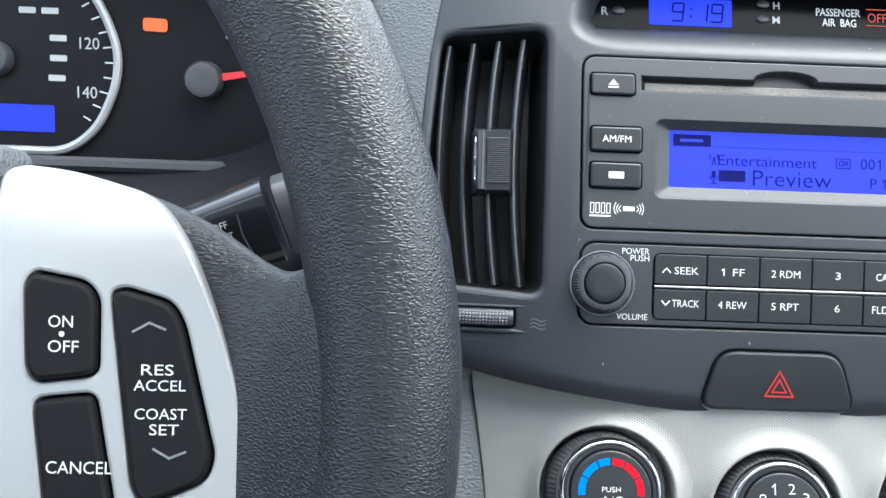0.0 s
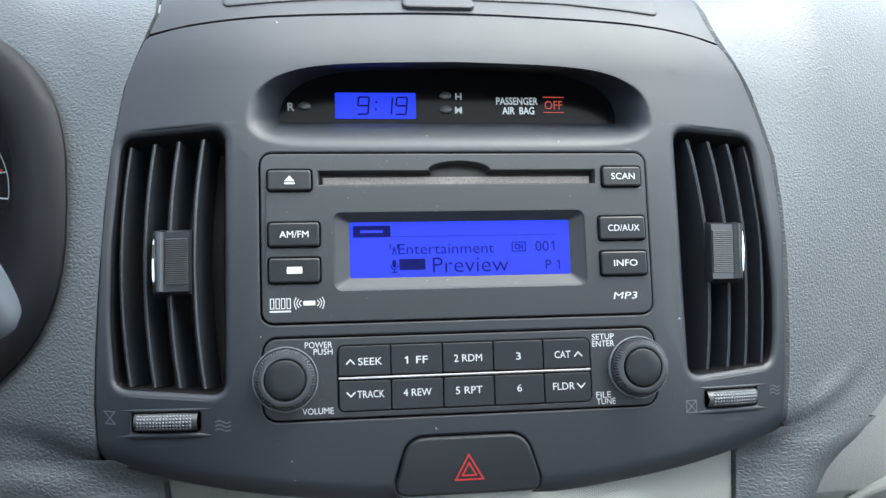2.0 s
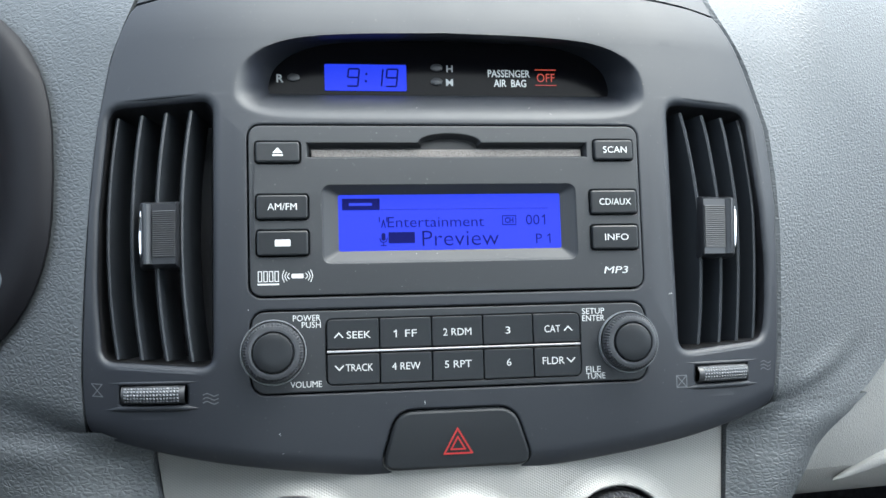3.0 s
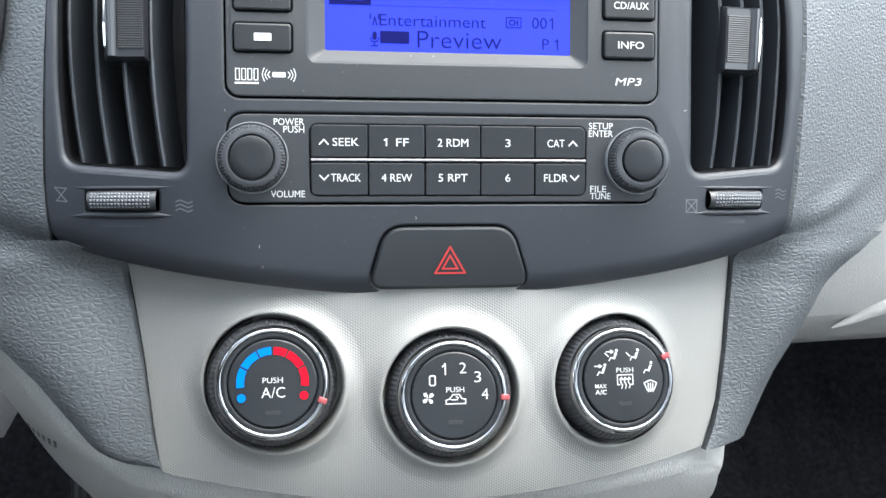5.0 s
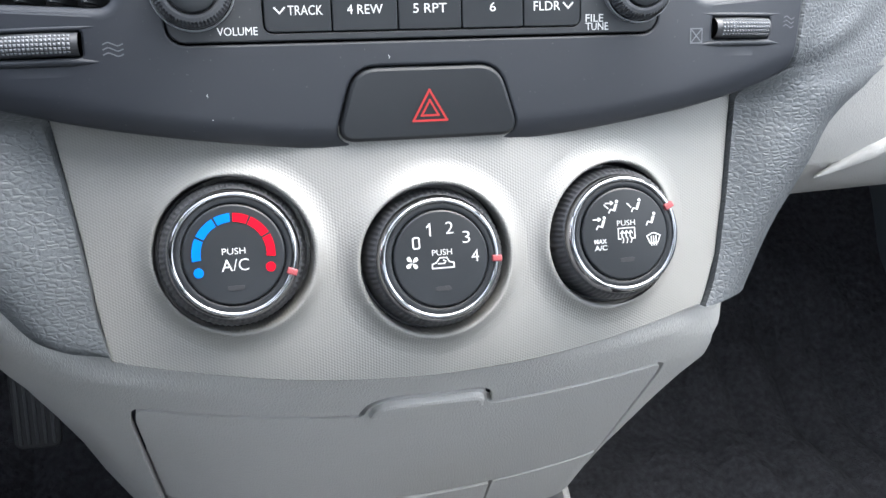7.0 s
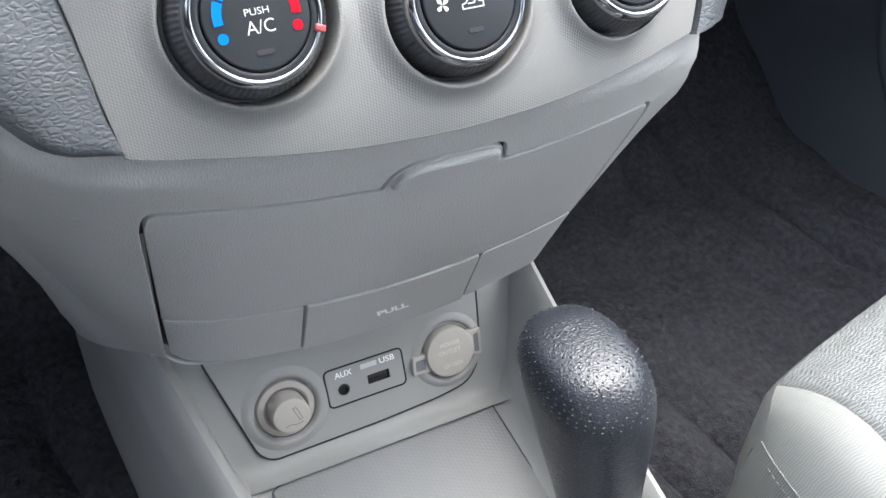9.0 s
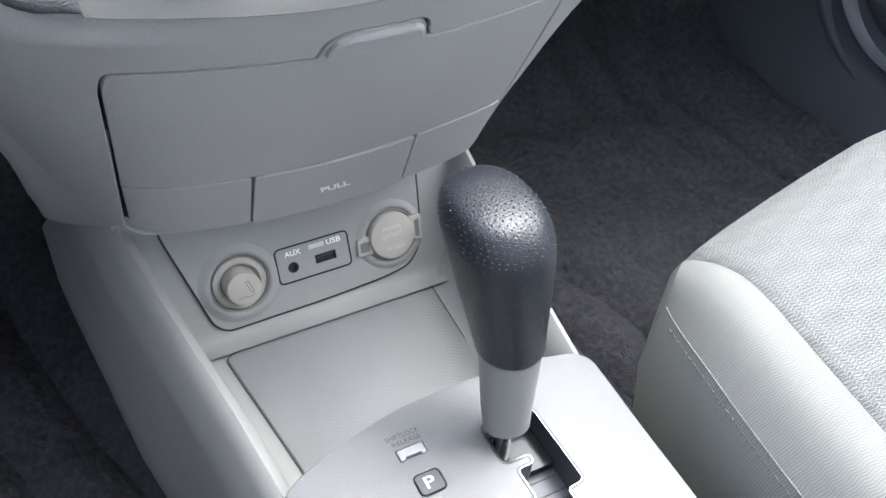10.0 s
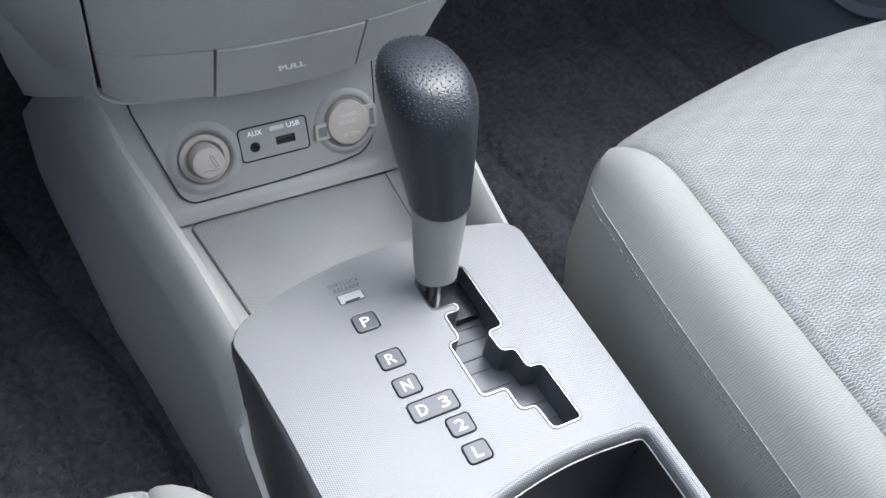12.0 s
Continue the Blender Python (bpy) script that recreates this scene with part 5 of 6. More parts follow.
panel = thing("socket_panel", socket(0, 0), "grey panel with lighter, ports and power outlet", "socket panel")
part("plate", holed(rounded(PANEL, 9), [circle(-54.5, -1.5, 19.5, 40), circle(55.8, 0.5, 17.5, 40), box2(-28, -12.4, 24.6, 13.2, 3.4)], socket, -3, 0.4, 0.4), GREY_PLAIN, panel)
part("rim", tube([socket(x, v, 0.2) for x, v in rounded(PANEL, 9)], 0.0007, 6, closed=True), BLACK, panel, "dark seam around the panel")
# black strip under the joint round the ports paints the gap's shade
part("port_gap_shade", holed(box2(-29, -13.4, 25.6, 14.2, 3.6), [box2(-26.6, -11, 23.2, 11.8, 2.6)], socket, -2.6, -0.6, 0.1), BLACK, panel)
part("port_seam", tube([socket(x, v, 0.5) for x, v in box2(-27.8, -12.2, 24.4, 13.0, 3.2)], 0.0006, 6, closed=True), BLACK, panel, "dark seam around the ports")
lighter = thing("cigarette_lighter", socket(-54.5, -1.5), "beige cigarette lighter pushed into its socket", "cigarette lighter")
to = lambda a, b, h=0.0: socket(-54.5 + a, -1.5 + b, h)
part("surround", lathe([(28, 0.2), (26, 1.0), (23.6, 2.2), (21.8, 2.5), (20.4, 1.6), (19.4, -1), (18.8, -6)], to, 48), GREY_PLAIN, lighter, "moulded collar", angle=60)
part("socket_ring", lathe([(18.6, -6), (18.4, -0.6), (17.6, 0.8), (14.4, 1.6), (13.2, 0.4), (12.9, -4)], to, 48), BEIGE, lighter, "beige socket ring")
knob = part("knob", lathe([(11.8, -4), (11.6, 11.6), (10.9, 12.8), (9.5, 13.2), (0.01, 13.3)], to, 48), BEIGE, lighter)
part("cigarette_symbol", strokes([[(1.5, 4.5), (3.4, 5), (6.2, -3.0), (4.3, -3.6), (1.5, 4.5)], smooth([(-5, -5.8), (-1, -5.2), (2, -6), (6, -5.2)], 3, closed=False)], lambda a, b, h=0.0: to(a, b, h + 13.25), 0.5, 0.12), COLLAR, knob)
ports = thing("port_panel", socket(-1.7, 0.5), "grey insert with audio jack and usb port", "port panel")
part("plate", holed(box2(-27.4, -11.8, 24, 12.6, 3), [circle(-16.8, -2.2, 3.4, 24), box2(-0.6, -4.6, 14.2, 1.6, 0.4)], socket, -4, 0.6, 0.35), GREY_PLAIN, ports)
part("jack", lathe([(3.9, 0.4), (3.6, 1.1), (2.6, 1.1), (2.3, -1.2), (0.01, -1.2)], lambda a, b, h=0.0: socket(-16.8 + a, -2.2 + b, h), 24), BLACK, ports, "black audio jack")
usb = part("usb_port", solid(box2(-0.4, -4.4, 14, 1.4, 0.3), socket, -3, -1.1, 0.1), BLACK, ports, "black usb port")
part("usb_shell", holed(box2(-0.5, -4.5, 14.1, 1.5, 0.3), [box2(0.0, -4.0, 13.6, 1.0, 0.2)], socket, -1.4, 0.3, 0.1), BLACK, usb)
part("usb_tongue", solid(box2(1.2, -1.0, 12.4, 0.4, 0.1), socket, -1.4, -0.5, 0.1), DARK, usb)
part("lettering", text("AUX", lambda x, y, h=0.0: socket(x, y, h + 0.6), -15.6, 8.2, 11.4, 4.0, 0.1, bold=0.015), BRIGHT, ports)
part("lettering", text("USB", lambda x, y, h=0.0: socket(x, y, h + 0.6), 14, 8.8, 10.4, 4.0, 0.1, bold=0.015), BRIGHT, ports)
part("word_bar", flat(box2(-4, 7.0, 7, 10.4, 0.4), lambda x, y, h=0.0: socket(x, y, h + 0.6), 0.1), WHITE, ports, "plain white bar for a maker's name")
outlet = thing("power_outlet", socket(55.8, 0.5), "round capped grey power outlet", "power outlet")
to = lambda a, b, h=0.0: socket(55.8 + a, 0.5 + b, h)
part("surround", lathe([(26, 0.2), (24, 1.2), (22, 2.3), (20.4, 2.2), (19.0, 0.6), (18.2, -2), (17.4, -6)], to, 48), GREY_PLAIN, outlet, "moulded collar", angle=60)
cap = part("cap", lathe([(16.9, -3), (17.0, 4.5), (16.2, 5.6), (14, 6.0), (0.01, 6.2)], to, 56), BEIGE, outlet, "round grey-beige cap")
part("hinge", solid(rounded([(-27, -9), (-15, -10), (-13.5, 4), (-26, 3)], 1.5), to, -1, 3.4, 0.8), BEIGE, outlet, "rubber hinge loop")
part("hinge_hole", solid(rounded([(-24.6, -6.5), (-18, -7), (-17, 0.6), (-24, 0.4)], 1.0), to, 3.2, 3.6, 0.1), COLLAR, outlet)
part("pull_tab", solid(rounded([(13, -7), (22.5, -9), (23.5, 10), (14, 9.5)], 1.5), to, -1, 4.4, 0.8), BEIGE, outlet)
part("tab_hole", solid(rounded([(17.3, -5.5), (20.6, -6.2), (21.4, 7), (18, 6.6)], 0.8), to, 4.2, 4.6, 0.1), COLLAR, outlet)
top = lambda a, b, h=0.0: to(a, b, h + 6.15)
for body, u, v, w in (("POWER", 0.2, 6.4, 14), ("OUTLET", -0.6, 1.2, 15.5), ("12V 120W", 0.6, -8.4, 14)):
    part("lettering", text(body, top, u, v, w, 2.9, 0.1), CAPINK, cap)

# ---- silver shift plate with its stepped gate ----
def plate(x, y, d=0.0):
    x, y = x / 1000, y / 1000
    return V(x, y, 0.2745 - 0.05 * (y - 0.31) - 0.9 * x * x * x * x * 40 + d / 1000)


GATE_OUT = ccw(rounded([(15.6, 337.5), (46.6, 336.5), (47.8, 288), (37, 287), (38.4, 272), (45.8, 271.4), (46.2, 257), (55.3, 256.4), (57, 217.8), (39, 217.8), (37.7, 234.4), (29, 234.8), (28.3, 250.3), (14, 250.3), (13, 288), (20.5, 288.7), (20, 307.4), (30, 307.2), (30.4, 312.7), (15.4, 313.2)], 3.4, 5))
PLATE = ccw(rounded([(-96.5, 338), (-85.5, 349), (-59, 358.5), (-20, 366.6), (17, 368.6), (63, 366), (90, 360.5), (98, 353), (96.6, 300), (96, 240), (95, 200), (93, 60), (92, -200), (-66, -200), (-67, 60), (-70, 130), (-77, 178), (-86, 232), (-88.6, 275), (-92, 312)], 7, 5))
TAGS = [(-23.6, 320, 13.4, 11.6, "P"), (-21.3, 291.7, 13.4, 11.6, "R"), (-20.6, 272.6, 13.4, 11.6, "N"), (-13.2, 255.6, 26.6, 11.8, "D 3"), (-5.3, 239.7, 13.2, 11.4, "2"), (-4.7, 222.4, 13.2, 11.2, "L")]
POCKET = ccw(rounded([(-58, -190), (89, -190), (90.5, 60), (91, 202)] + smooth([(91, 202), (42, 204.5), (0, 199.5), (-35, 190), (-60, 181)], 4, closed=False)[2:] + [(-60, 60)], 9, 4))
shift = thing("shift_plate", plate(0, 290), "silver dotted gear shift plate with stepped gate", "shift plate")
RELEASE = rrect(-24.1, 339.8, 15.4, 7.2, 0.8)
part("plate", holed(PLATE, [GATE_OUT, POCKET, RELEASE] + [rrect(x, y, w + 1.3, h + 1.3, 2.8) for x, y, w, h, _ in TAGS], plate, -4, 0, 0.5, steps(-94, 94, 25), steps(190, 364, 18)), SILVERFLAT, shift)
FILLET = [(0, 0.0), (0.8, -0.15), (2, -0.7), (3.2, -1.8), (4.2, -3.4), (4.9, -5.6), (5.2, -8.0)]
part("pocket_fillet", loft([[plate(x, y, d - 0.02) for x, y in inset(POCKET, k)] for k, d in FILLET], closed=True), SILVERFLAT, shift, "rounded silver edge into the pocket", angle=60)
part("pocket_trim", tube([plate(x, y, -8) for x, y in inset(POCKET, 5.4)], 0.00045, 6, closed=True), SATIN, shift, "thin bright pocket edge")
part("gate_trim", tube([plate(x, y, -0.1) for x, y in inset(GATE_OUT, -0.1)], 0.00048, 6, closed=True), CHROMESOFT, shift, "bright gate edge")
# dark line laid beside the trim in place of its shadow
part("gate_shadow_line", tube([plate(x, y, -0.1) for x, y in inset(GATE_OUT, -1.0)], 0.00038, 6, closed=True), DARK, shift, "painted dark shadow line round the gate")
part("gate_wall", loft([[plate(x, y, -0.4) for x, y in inset(GATE_OUT, 0.3)], [plate(x, y, -16) for x, y in inset(GATE_OUT, 0.6)], [plate(x, y, -40) for x, y in inset(GATE_OUT, 1.0)]], closed=True), GATE, shift)
part("gate_floor", solid(box2(8, 212, 62, 346, 2), plate, -45, -20, 0.5), GATEFLOOR, shift, "grey sliding gate cover")
for y in (305, 296, 284, 275, 262, 244, 232):
    part("cover_rib", solid(box2(10, y - 0.5, 60, y + 0.5, 0.3), plate, -21, -19.4, 0.3), DARK, shift)
part("boot_gap", solid(box2(12, 309, 50, 344, 3), plate, -21, -14, 0.2), GLOSS, shift)
for x, y, w, h, body in TAGS:
    tag = part("gear_tag", solid(rrect(x, y, w, h, 2.3), plate, -3, 0.5, 0.5), TAG, shift, "grey gear position tag")
    pieces = body.split()
    for n, b in enumerate(pieces):
        u = x + (n - (len(pieces) - 1) / 2) * 13
        part("letter", text(b, plate, u, y, 5.4 if b != "L" else 4.4, 6.8, 0.62, bold=0.01), WHITE, tag)
part("release_cover", solid(rounded([(-31.4, 336.5), (-28.5, 336.5), (-28.5, 338), (-19.5, 338), (-19.5, 336.5), (-16.8, 336.5), (-16.8, 343), (-31.4, 343)], 0.5), plate, -3, 0.35, 0.3), SATIN, shift)
part("lettering", text("SHIFTLOCK", plate, -24.2, 351, 19, 2.9, 0.1), DARK, shift)
part("lettering", text("RELEASE", plate, -23.6, 346.9, 16, 2.9, 0.1), DARK, shift)
# skirt that drops from the plate on both sides, painted dark for its shade
for sx in (-1, 1):
    rows = []
    for y in steps(345, 0, 46):
        x = float(np.interp(y, [0, 170, 232, 270, 304, 330, 338, 345], [66 if sx < 0 else 92, 76 if sx < 0 else 94, 86 if sx < 0 else 95.5, 88.4 if sx < 0 else 96, 91.4 if sx < 0 else 96.3, 95, 96, 90]))
        w = max(x + 0.6, min(101.6, 96.4 + 0.05 * (338 - y)))
        rows.append([plate(sx * (x - 0.8), y, -0.6), plate(sx * (x + (w - x) * 0.12), y, -1.6), plate(sx * (x + (w - x) * 0.25), y, -5), plate(sx * (x + (w - x) * 0.45), y, -18), plate(sx * w, y, -52), plate(sx * (w + 0.4), y, -84)])
    part("skirt", loft(rows), DARK, shift, "side skirt painted dark grey for its shade", angle=60)
# rear console with the cup pocket
for sx in (-1, 1):
    part("rear_side", loft([[V(sx * 0.110, y, -0.02), V(sx * 0.108, y, 0.10), V(sx * 0.105, y, 0.18), V(sx * 0.102, y, 0.204), V(sx * 0.09, y, 0.205)] for y in steps(0.201, -0.3, 5)]), GREY_PLAIN, console)
pocket = thing("cup_holder", (0.0, 0.12, 0.2), "dark plastic cup holder pocket in the console", "cup holder")
INSIDE = inset(POCKET, 5.6)
part("pocket", loft([[plate(x, y, -8) for x, y in INSIDE], [plate(x, y, -12) for x, y in inset(INSIDE, 0.8)], [plate(x, y, -40) for x, y in inset(INSIDE, 4)], [plate(x, y, -62) for x, y in inset(INSIDE, 8)]], closed=True, caps=False), BLACK, pocket)
part("pocket_floor", flat(inset(INSIDE, 6), plate, -61), DARK, pocket)
part("divider", solid(box2(-44, 122, 70, 132, 3), plate, -62, -30, 2), DARK, pocket)

# ---- shift lever ----
lever = thing("shift_lever", (0.0255, 0.33, 0.26), "black leather shift knob on a grey sleeve", "gear lever")
def ellipse_rows(rows, n=36):
    """rows: centre, half-width across, half-depth, roundness."""
    out = []
    for (cx, cy, cz), a, b, tilt, e in rows:
        ring = []
        for k in range(n):
            t = 2 * math.pi * k / n
            c, s = math.cos(t), math.sin(t)
            u = a * np.sign(c) * abs(c) ** e
            v = b * np.sign(s) * abs(s) ** e
            ring.append(V(cx + u, cy + v * math.cos(tilt), cz - v * math.sin(tilt)))
        out.append(ring)
    return out


part("rod", tube([(0.0235, 0.325, 0.235), (0.0245, 0.331, 0.30)], 0.0045, 16), CHROME, lever, "chrome rod")
T = radians(20)
part("sleeve", loft(ellipse_rows([((0.0245, 0.3285, 0.2830), 0.0102, 0.0102, T, 1), ((0.0245, 0.3290, 0.2836), 0.0121, 0.0121, T, 1), ((0.0250, 0.3330, 0.295), 0.0132, 0.0135, T, 1), ((0.0272, 0.340, 0.316), 0.0150, 0.0153, T, 1), ((0.0281, 0.345, 0.3325), 0.0162, 0.0162, T, 1)]), closed=True, caps=True), SLEEVE, lever, "satin grey sleeve")
KNOB_BASE, KNOB_TOP = V(0.0281, 0.345, 0.3304), V(0.0236, 0.3761, 0.4093)
KNOB_FORM = [(-0.01, 0.0160, 0.0160), (0.0, 0.0174, 0.0174), (0.06, 0.0180, 0.0183), (0.2, 0.0193, 0.0208), (0.36, 0.0209, 0.0240), (0.53, 0.0222, 0.0272), (0.67, 0.0232, 0.0297), (0.76, 0.0236, 0.0306), (0.84, 0.0229, 0.0300), (0.92, 0.0205, 0.0270), (0.965, 0.0168, 0.0222), (0.99, 0.0110, 0.0146), (1.0, 0.0045, 0.006)]
KR = [(tuple(KNOB_BASE.lerp(KNOB_TOP, t)), a, b, 0.11, 1.0 - 0.17 * min(1, max(0, t) / 0.6)) for t, a, b in KNOB_FORM]
def densify(rows, n=3):
    out = []
    m = len(rows)
    for i in range(m - 1):
        a, b, c, d = (rows[min(max(i + k, 0), m - 1)] for k in (-1, 0, 1, 2))
        for j in range(n):
            t = j / n
            f = lambda p, q, r, s: 0.5 * (2 * q + (r - p) * t + (2 * p - 5 * q + 4 * r - s) * t * t + (3 * q - p - 3 * r + s) * t ** 3)
            out.append((tuple(f(a[0][k], b[0][k], c[0][k], d[0][k]) for k in range(3)), f(a[1], b[1], c[1], d[1]), f(a[2], b[2], c[2], d[2]), b[3], f(a[4], b[4], c[4], d[4])))
    return out + [rows[-1]]


knob_rows = ellipse_rows(densify(KR), 48)
part("knob", loft(knob_rows, closed=True, caps=True), KNOBHIDE, lever, "black grained leather knob", angle=60)
dots = []
random.seed(4)
for r in range(22, len(knob_rows) - 2):
    ring = knob_rows[r]
    c = sum(ring, V(0, 0, 0)) / len(ring)
    count = max(6, int(sum((ring[k] - ring[k - 1]).length for k in range(len(ring))) / 0.0040))
    for q in range(count):
        f = (q + (r % 2) * 0.5) / count * len(ring)
        p = ring[int(f) % len(ring)].lerp(ring[(int(f) + 1) % len(ring)], f % 1)
        n = (p - c).normalized() * 0.5 + (ring[0] - knob_rows[r - 1][0]).normalized() * 0.5 + V(0, 0, 0.3 * (r - 22) / 14)
        n.normalize()
        t = n.orthogonal().normalized()
        b = n.cross(t)
        rings = [[p + n * h + (t * math.cos(k * math.pi / 3) + b * math.sin(k * math.pi / 3)) * w for k in range(6)] for w, h in ((0.00058, -0.00004), (0.00036, 0.00022), (0.0001, 0.00005))]
        dots.append(loft(rings, closed=True, caps=True))
tagged(part("perforation", join(*dots), KNOBHIDE, lever, "tiny punched holes"), kind="stuff")

# ---- floor, doors and shell of the cabin ----
def floor_z(x, y):
    return 0.42 * max(0, y - 0.80) ** 1.15 * 1.6 + 0.008 * math.sin(x * 23 + y * 31) * math.sin(y * 17 - x * 9) + 0.0095 * math.sin(x * 96 + y * 14 + 1.5 * math.sin(y * 11)) * (0.6 + 0.4 * math.sin(x * 15 + y * 8))


floor = alone("floor", sheet(lambda x, y: V(x, y, floor_z(x, y)), steps(-0.74, 0.74, 160), steps(-1.0, 1.25, 110), 0.02), CARPET, "dark charcoal carpet of the car floor", "carpet", "structure")
driver_mat = thing("floor_mat", (-0.42, 0.45, 0.0), "black carpet floor mat on the driver side", "floor mat")
MAT = rounded([(-640, 60), (-195, 60), (-193, 405), (-203, 500), (-231, 590), (-232, 760), (-600, 760), (-650, 500)], 40, 6)
part("mat", solid(MAT, lambda x, y, d: V(x / 1000, y / 1000, floor_z(x / 1000, y / 1000) + d / 1000), 0, 10, 3, steps(-620, -220, 20), steps(80, 740, 33)), MATPILE, driver_mat)
part("binding", tube([V(x / 1000, y / 1000, floor_z(x / 1000, y / 1000) + 0.008) for x, y in MAT], 0.0045, 8, closed=True), MATPILE, driver_mat, "stitched dark binding")
for sx, name in ((-1, "door_1"), (1, "door_2")):
    door = thing(name, (sx * 0.72, 0.3, 0.3), "dark blue-grey plastic door trim with round speaker", "car door", "structure")
    prof = [(0.700, -0.03), (0.702, 0.06), (0.712, 0.12), (0.722, 0.20), (0.72, 0.30), (0.712, 0.36), (0.70, 0.42), (0.705, 0.50), (0.715, 0.58), (0.74, 0.72), (0.745, 0.76)]
    part("trim", loft([[V(sx * x, y, z) for x, z in prof] for y in steps(-0.9, 1.15, 30)]), DOORMAT, door)
    disc = lambda a, b, h, sx=sx: V(sx * (0.722 - h), 0.62 + a, 0.25 + b)
    part("speaker_surround", lathe([(0.170, -0.002), (0.163, 0.008), (0.156, 0.014), (0.150, 0.012), (0.143, 0.005), (0.132, 0.003), (0.131, -0.01)], disc, 64), DOORMAT, door, "moulded round speaker surround", angle=60)
    part("speaker_ring", lathe([(0.132, -0.002), (0.127, 0.010), (0.121, 0.016), (0.114, 0.012), (0.108, -0.004), (0.107, -0.01)], disc, 64), DOORMAT, door, "raised speaker ring", angle=60)
    part("speaker_grille", lathe([(0.104, -0.006), (0.098, 0.006), (0.08, 0.012), (0.01, 0.015)], disc, 64), GRILLE, door, "grey speaker mesh", angle=60)
firewall = alone("wall_front", sheet(lambda x, z: V(x, 1.16 - 0.12 * max(0, 0.2 - z), z), steps(-0.75, 0.75, 10), steps(0.0, 0.74, 8), 0.02), CARPET, "dark carpeted firewall under the dashboard", "firewall", "structure")
# added out of view: a dark rear wall that keeps the fascia's reflections dim
alone("wall_rear", sheet(lambda x, z: V(x, -1.0, z), steps(-0.76, 0.76, 10), steps(-0.02, 0.64, 8), 0.02), DARK, "unseen dark grey rear wall added to darken reflections", "cabin wall", "structure")
alone("ceiling", sheet(lambda x, y: V(x, y, 1.22 - 0.12 * (x / 0.6) ** 2 * 0.6 - 0.05 * ((y + 0.4) / 0.7) ** 2), steps(-0.54, 0.54, 16), steps(-0.9, 0.14, 16), 0.03), HEADLINER, "light grey headliner of the roof", "headliner", "structure")
for sx, name in ((-1, "pillar_1"), (1, "pillar_2")):
    alone(name, tube([V(sx * 0.54, 0.08, 1.14), V(sx * 0.63, 0.62, 0.95), V(sx * 0.72, 1.18, 0.72)], 0.045, 10), HEADLINER, "grey windscreen pillar trim", "pillar", "structure")
for sx, name in ((-1, "pillar_3"), (1, "pillar_4")):
    alone(name, tube([V(sx * 0.73, -0.32, 0.70), V(sx * 0.66, -0.36, 0.92), V(sx * 0.54, -0.38, 1.16)], 0.06, 10), HEADLINER, "grey door pillar trim", "pillar", "structure")
# far part of the dashboard top, up to the windscreen
alone("dash_top", sheet(lambda x, y: V(x, y, 0.735 - 0.05 * (y - 0.85) - 0.06 * (abs(x) / 0.7) ** 3), steps(-0.74, 0.74, 24), steps(0.80, 1.2, 8), 0.02), HIDE, "dark grained top of the dashboard under the windscreen", "car dashboard", "structure")
alone("ground", sheet(lambda x, y: V(x, y, -0.45), [-400, -20, 20, 400], [-400, -20, 20, 400]), ASPHALT, "pale concrete ground outside the car", "ground", "structure")

# ---- glove box panel and knee bolster ----
glove = thing("glove_box", (0.45, 0.6, 0.5), "light grey glove box panel under the passenger pad", "glove box")
gz = [0.62, 0.56, 0.52, 0.485, 0.468, 0.456, 0.445, 0.430, 0.418, 0.409, 0.406, 0.42]
gy = [0.66, 0.622, 0.606, 0.600, 0.600, 0.602, 0.607, 0.616, 0.628, 0.648, 0.69, 0.90]
glove_rows = [[V(x, y + 0.9 * max(0, 0.26 - x) ** 2 + (0.0 if x > 0.2 else 0.01), z + 0.10 * (x - 0.25) * (0.5 if z > 0.45 else 0.35)) for x in steps(0.15, 0.70, 24)] for y, z in zip(gy, gz)]
part("lid", loft(glove_rows[:6]), GREY, glove, "smooth grey glove box lid")
part("lower_trim", loft(glove_rows[5:]), GREY, glove)
part("grip_ledge", tube([V(x, 0.6015, z) for x, z in smooth([(0.2755, 0.4475), (0.29, 0.4545), (0.3085, 0.4640), (0.34, 0.478), (0.40, 0.492), (0.55, 0.505), (0.69, 0.51)], 4, closed=False)], [0.0006 + 0.0055 * min(1, i / 8) for i in range(25)], 10), GREY, glove, "moulded finger ledge", angle=60)
knee = thing("knee_bolster", (-0.45, 0.56, 0.5), "grey knee bolster panel under the steering column", "knee bolster")
kz = [0.60, 0.55, 0.50, 0.46, 0.435, 0.424, 0.420, 0.43]
ky = [0.62, 0.575, 0.548, 0.538, 0.540, 0.552, 0.58, 0.85]
part("panel", loft([[V(x, y + 0.5 * max(0, x + 0.20) ** 2, z + 0.9 * max(0, -0.19 - x) * 0.08) for x in steps(-0.70, -0.215, 24)] for y, z in zip(ky, kz)]), GREY, knee)
pedal = thing("accelerator_pedal", (-0.222, 0.74, 0.2), "ribbed black rubber accelerator pedal", "pedal")
pp = lambda x, v, d: V(-0.229 + x / 1000, 0.742 + v / 1000 * 0.45 - d / 1000 * 0.9, 0.205 + v / 1000 * 0.9 + d / 1000 * 0.4)
part("pad", solid(rrect(0, 0, 34, 78, 6), pp, -6, 0, 1.5), BLACK, pedal)
for i in range(5):
    part("rib", solid(rrect(-12 + 6 * i, 0, 2.6, 70, 1.2), pp, -1, 2.2, 0.6), DARK, pedal)
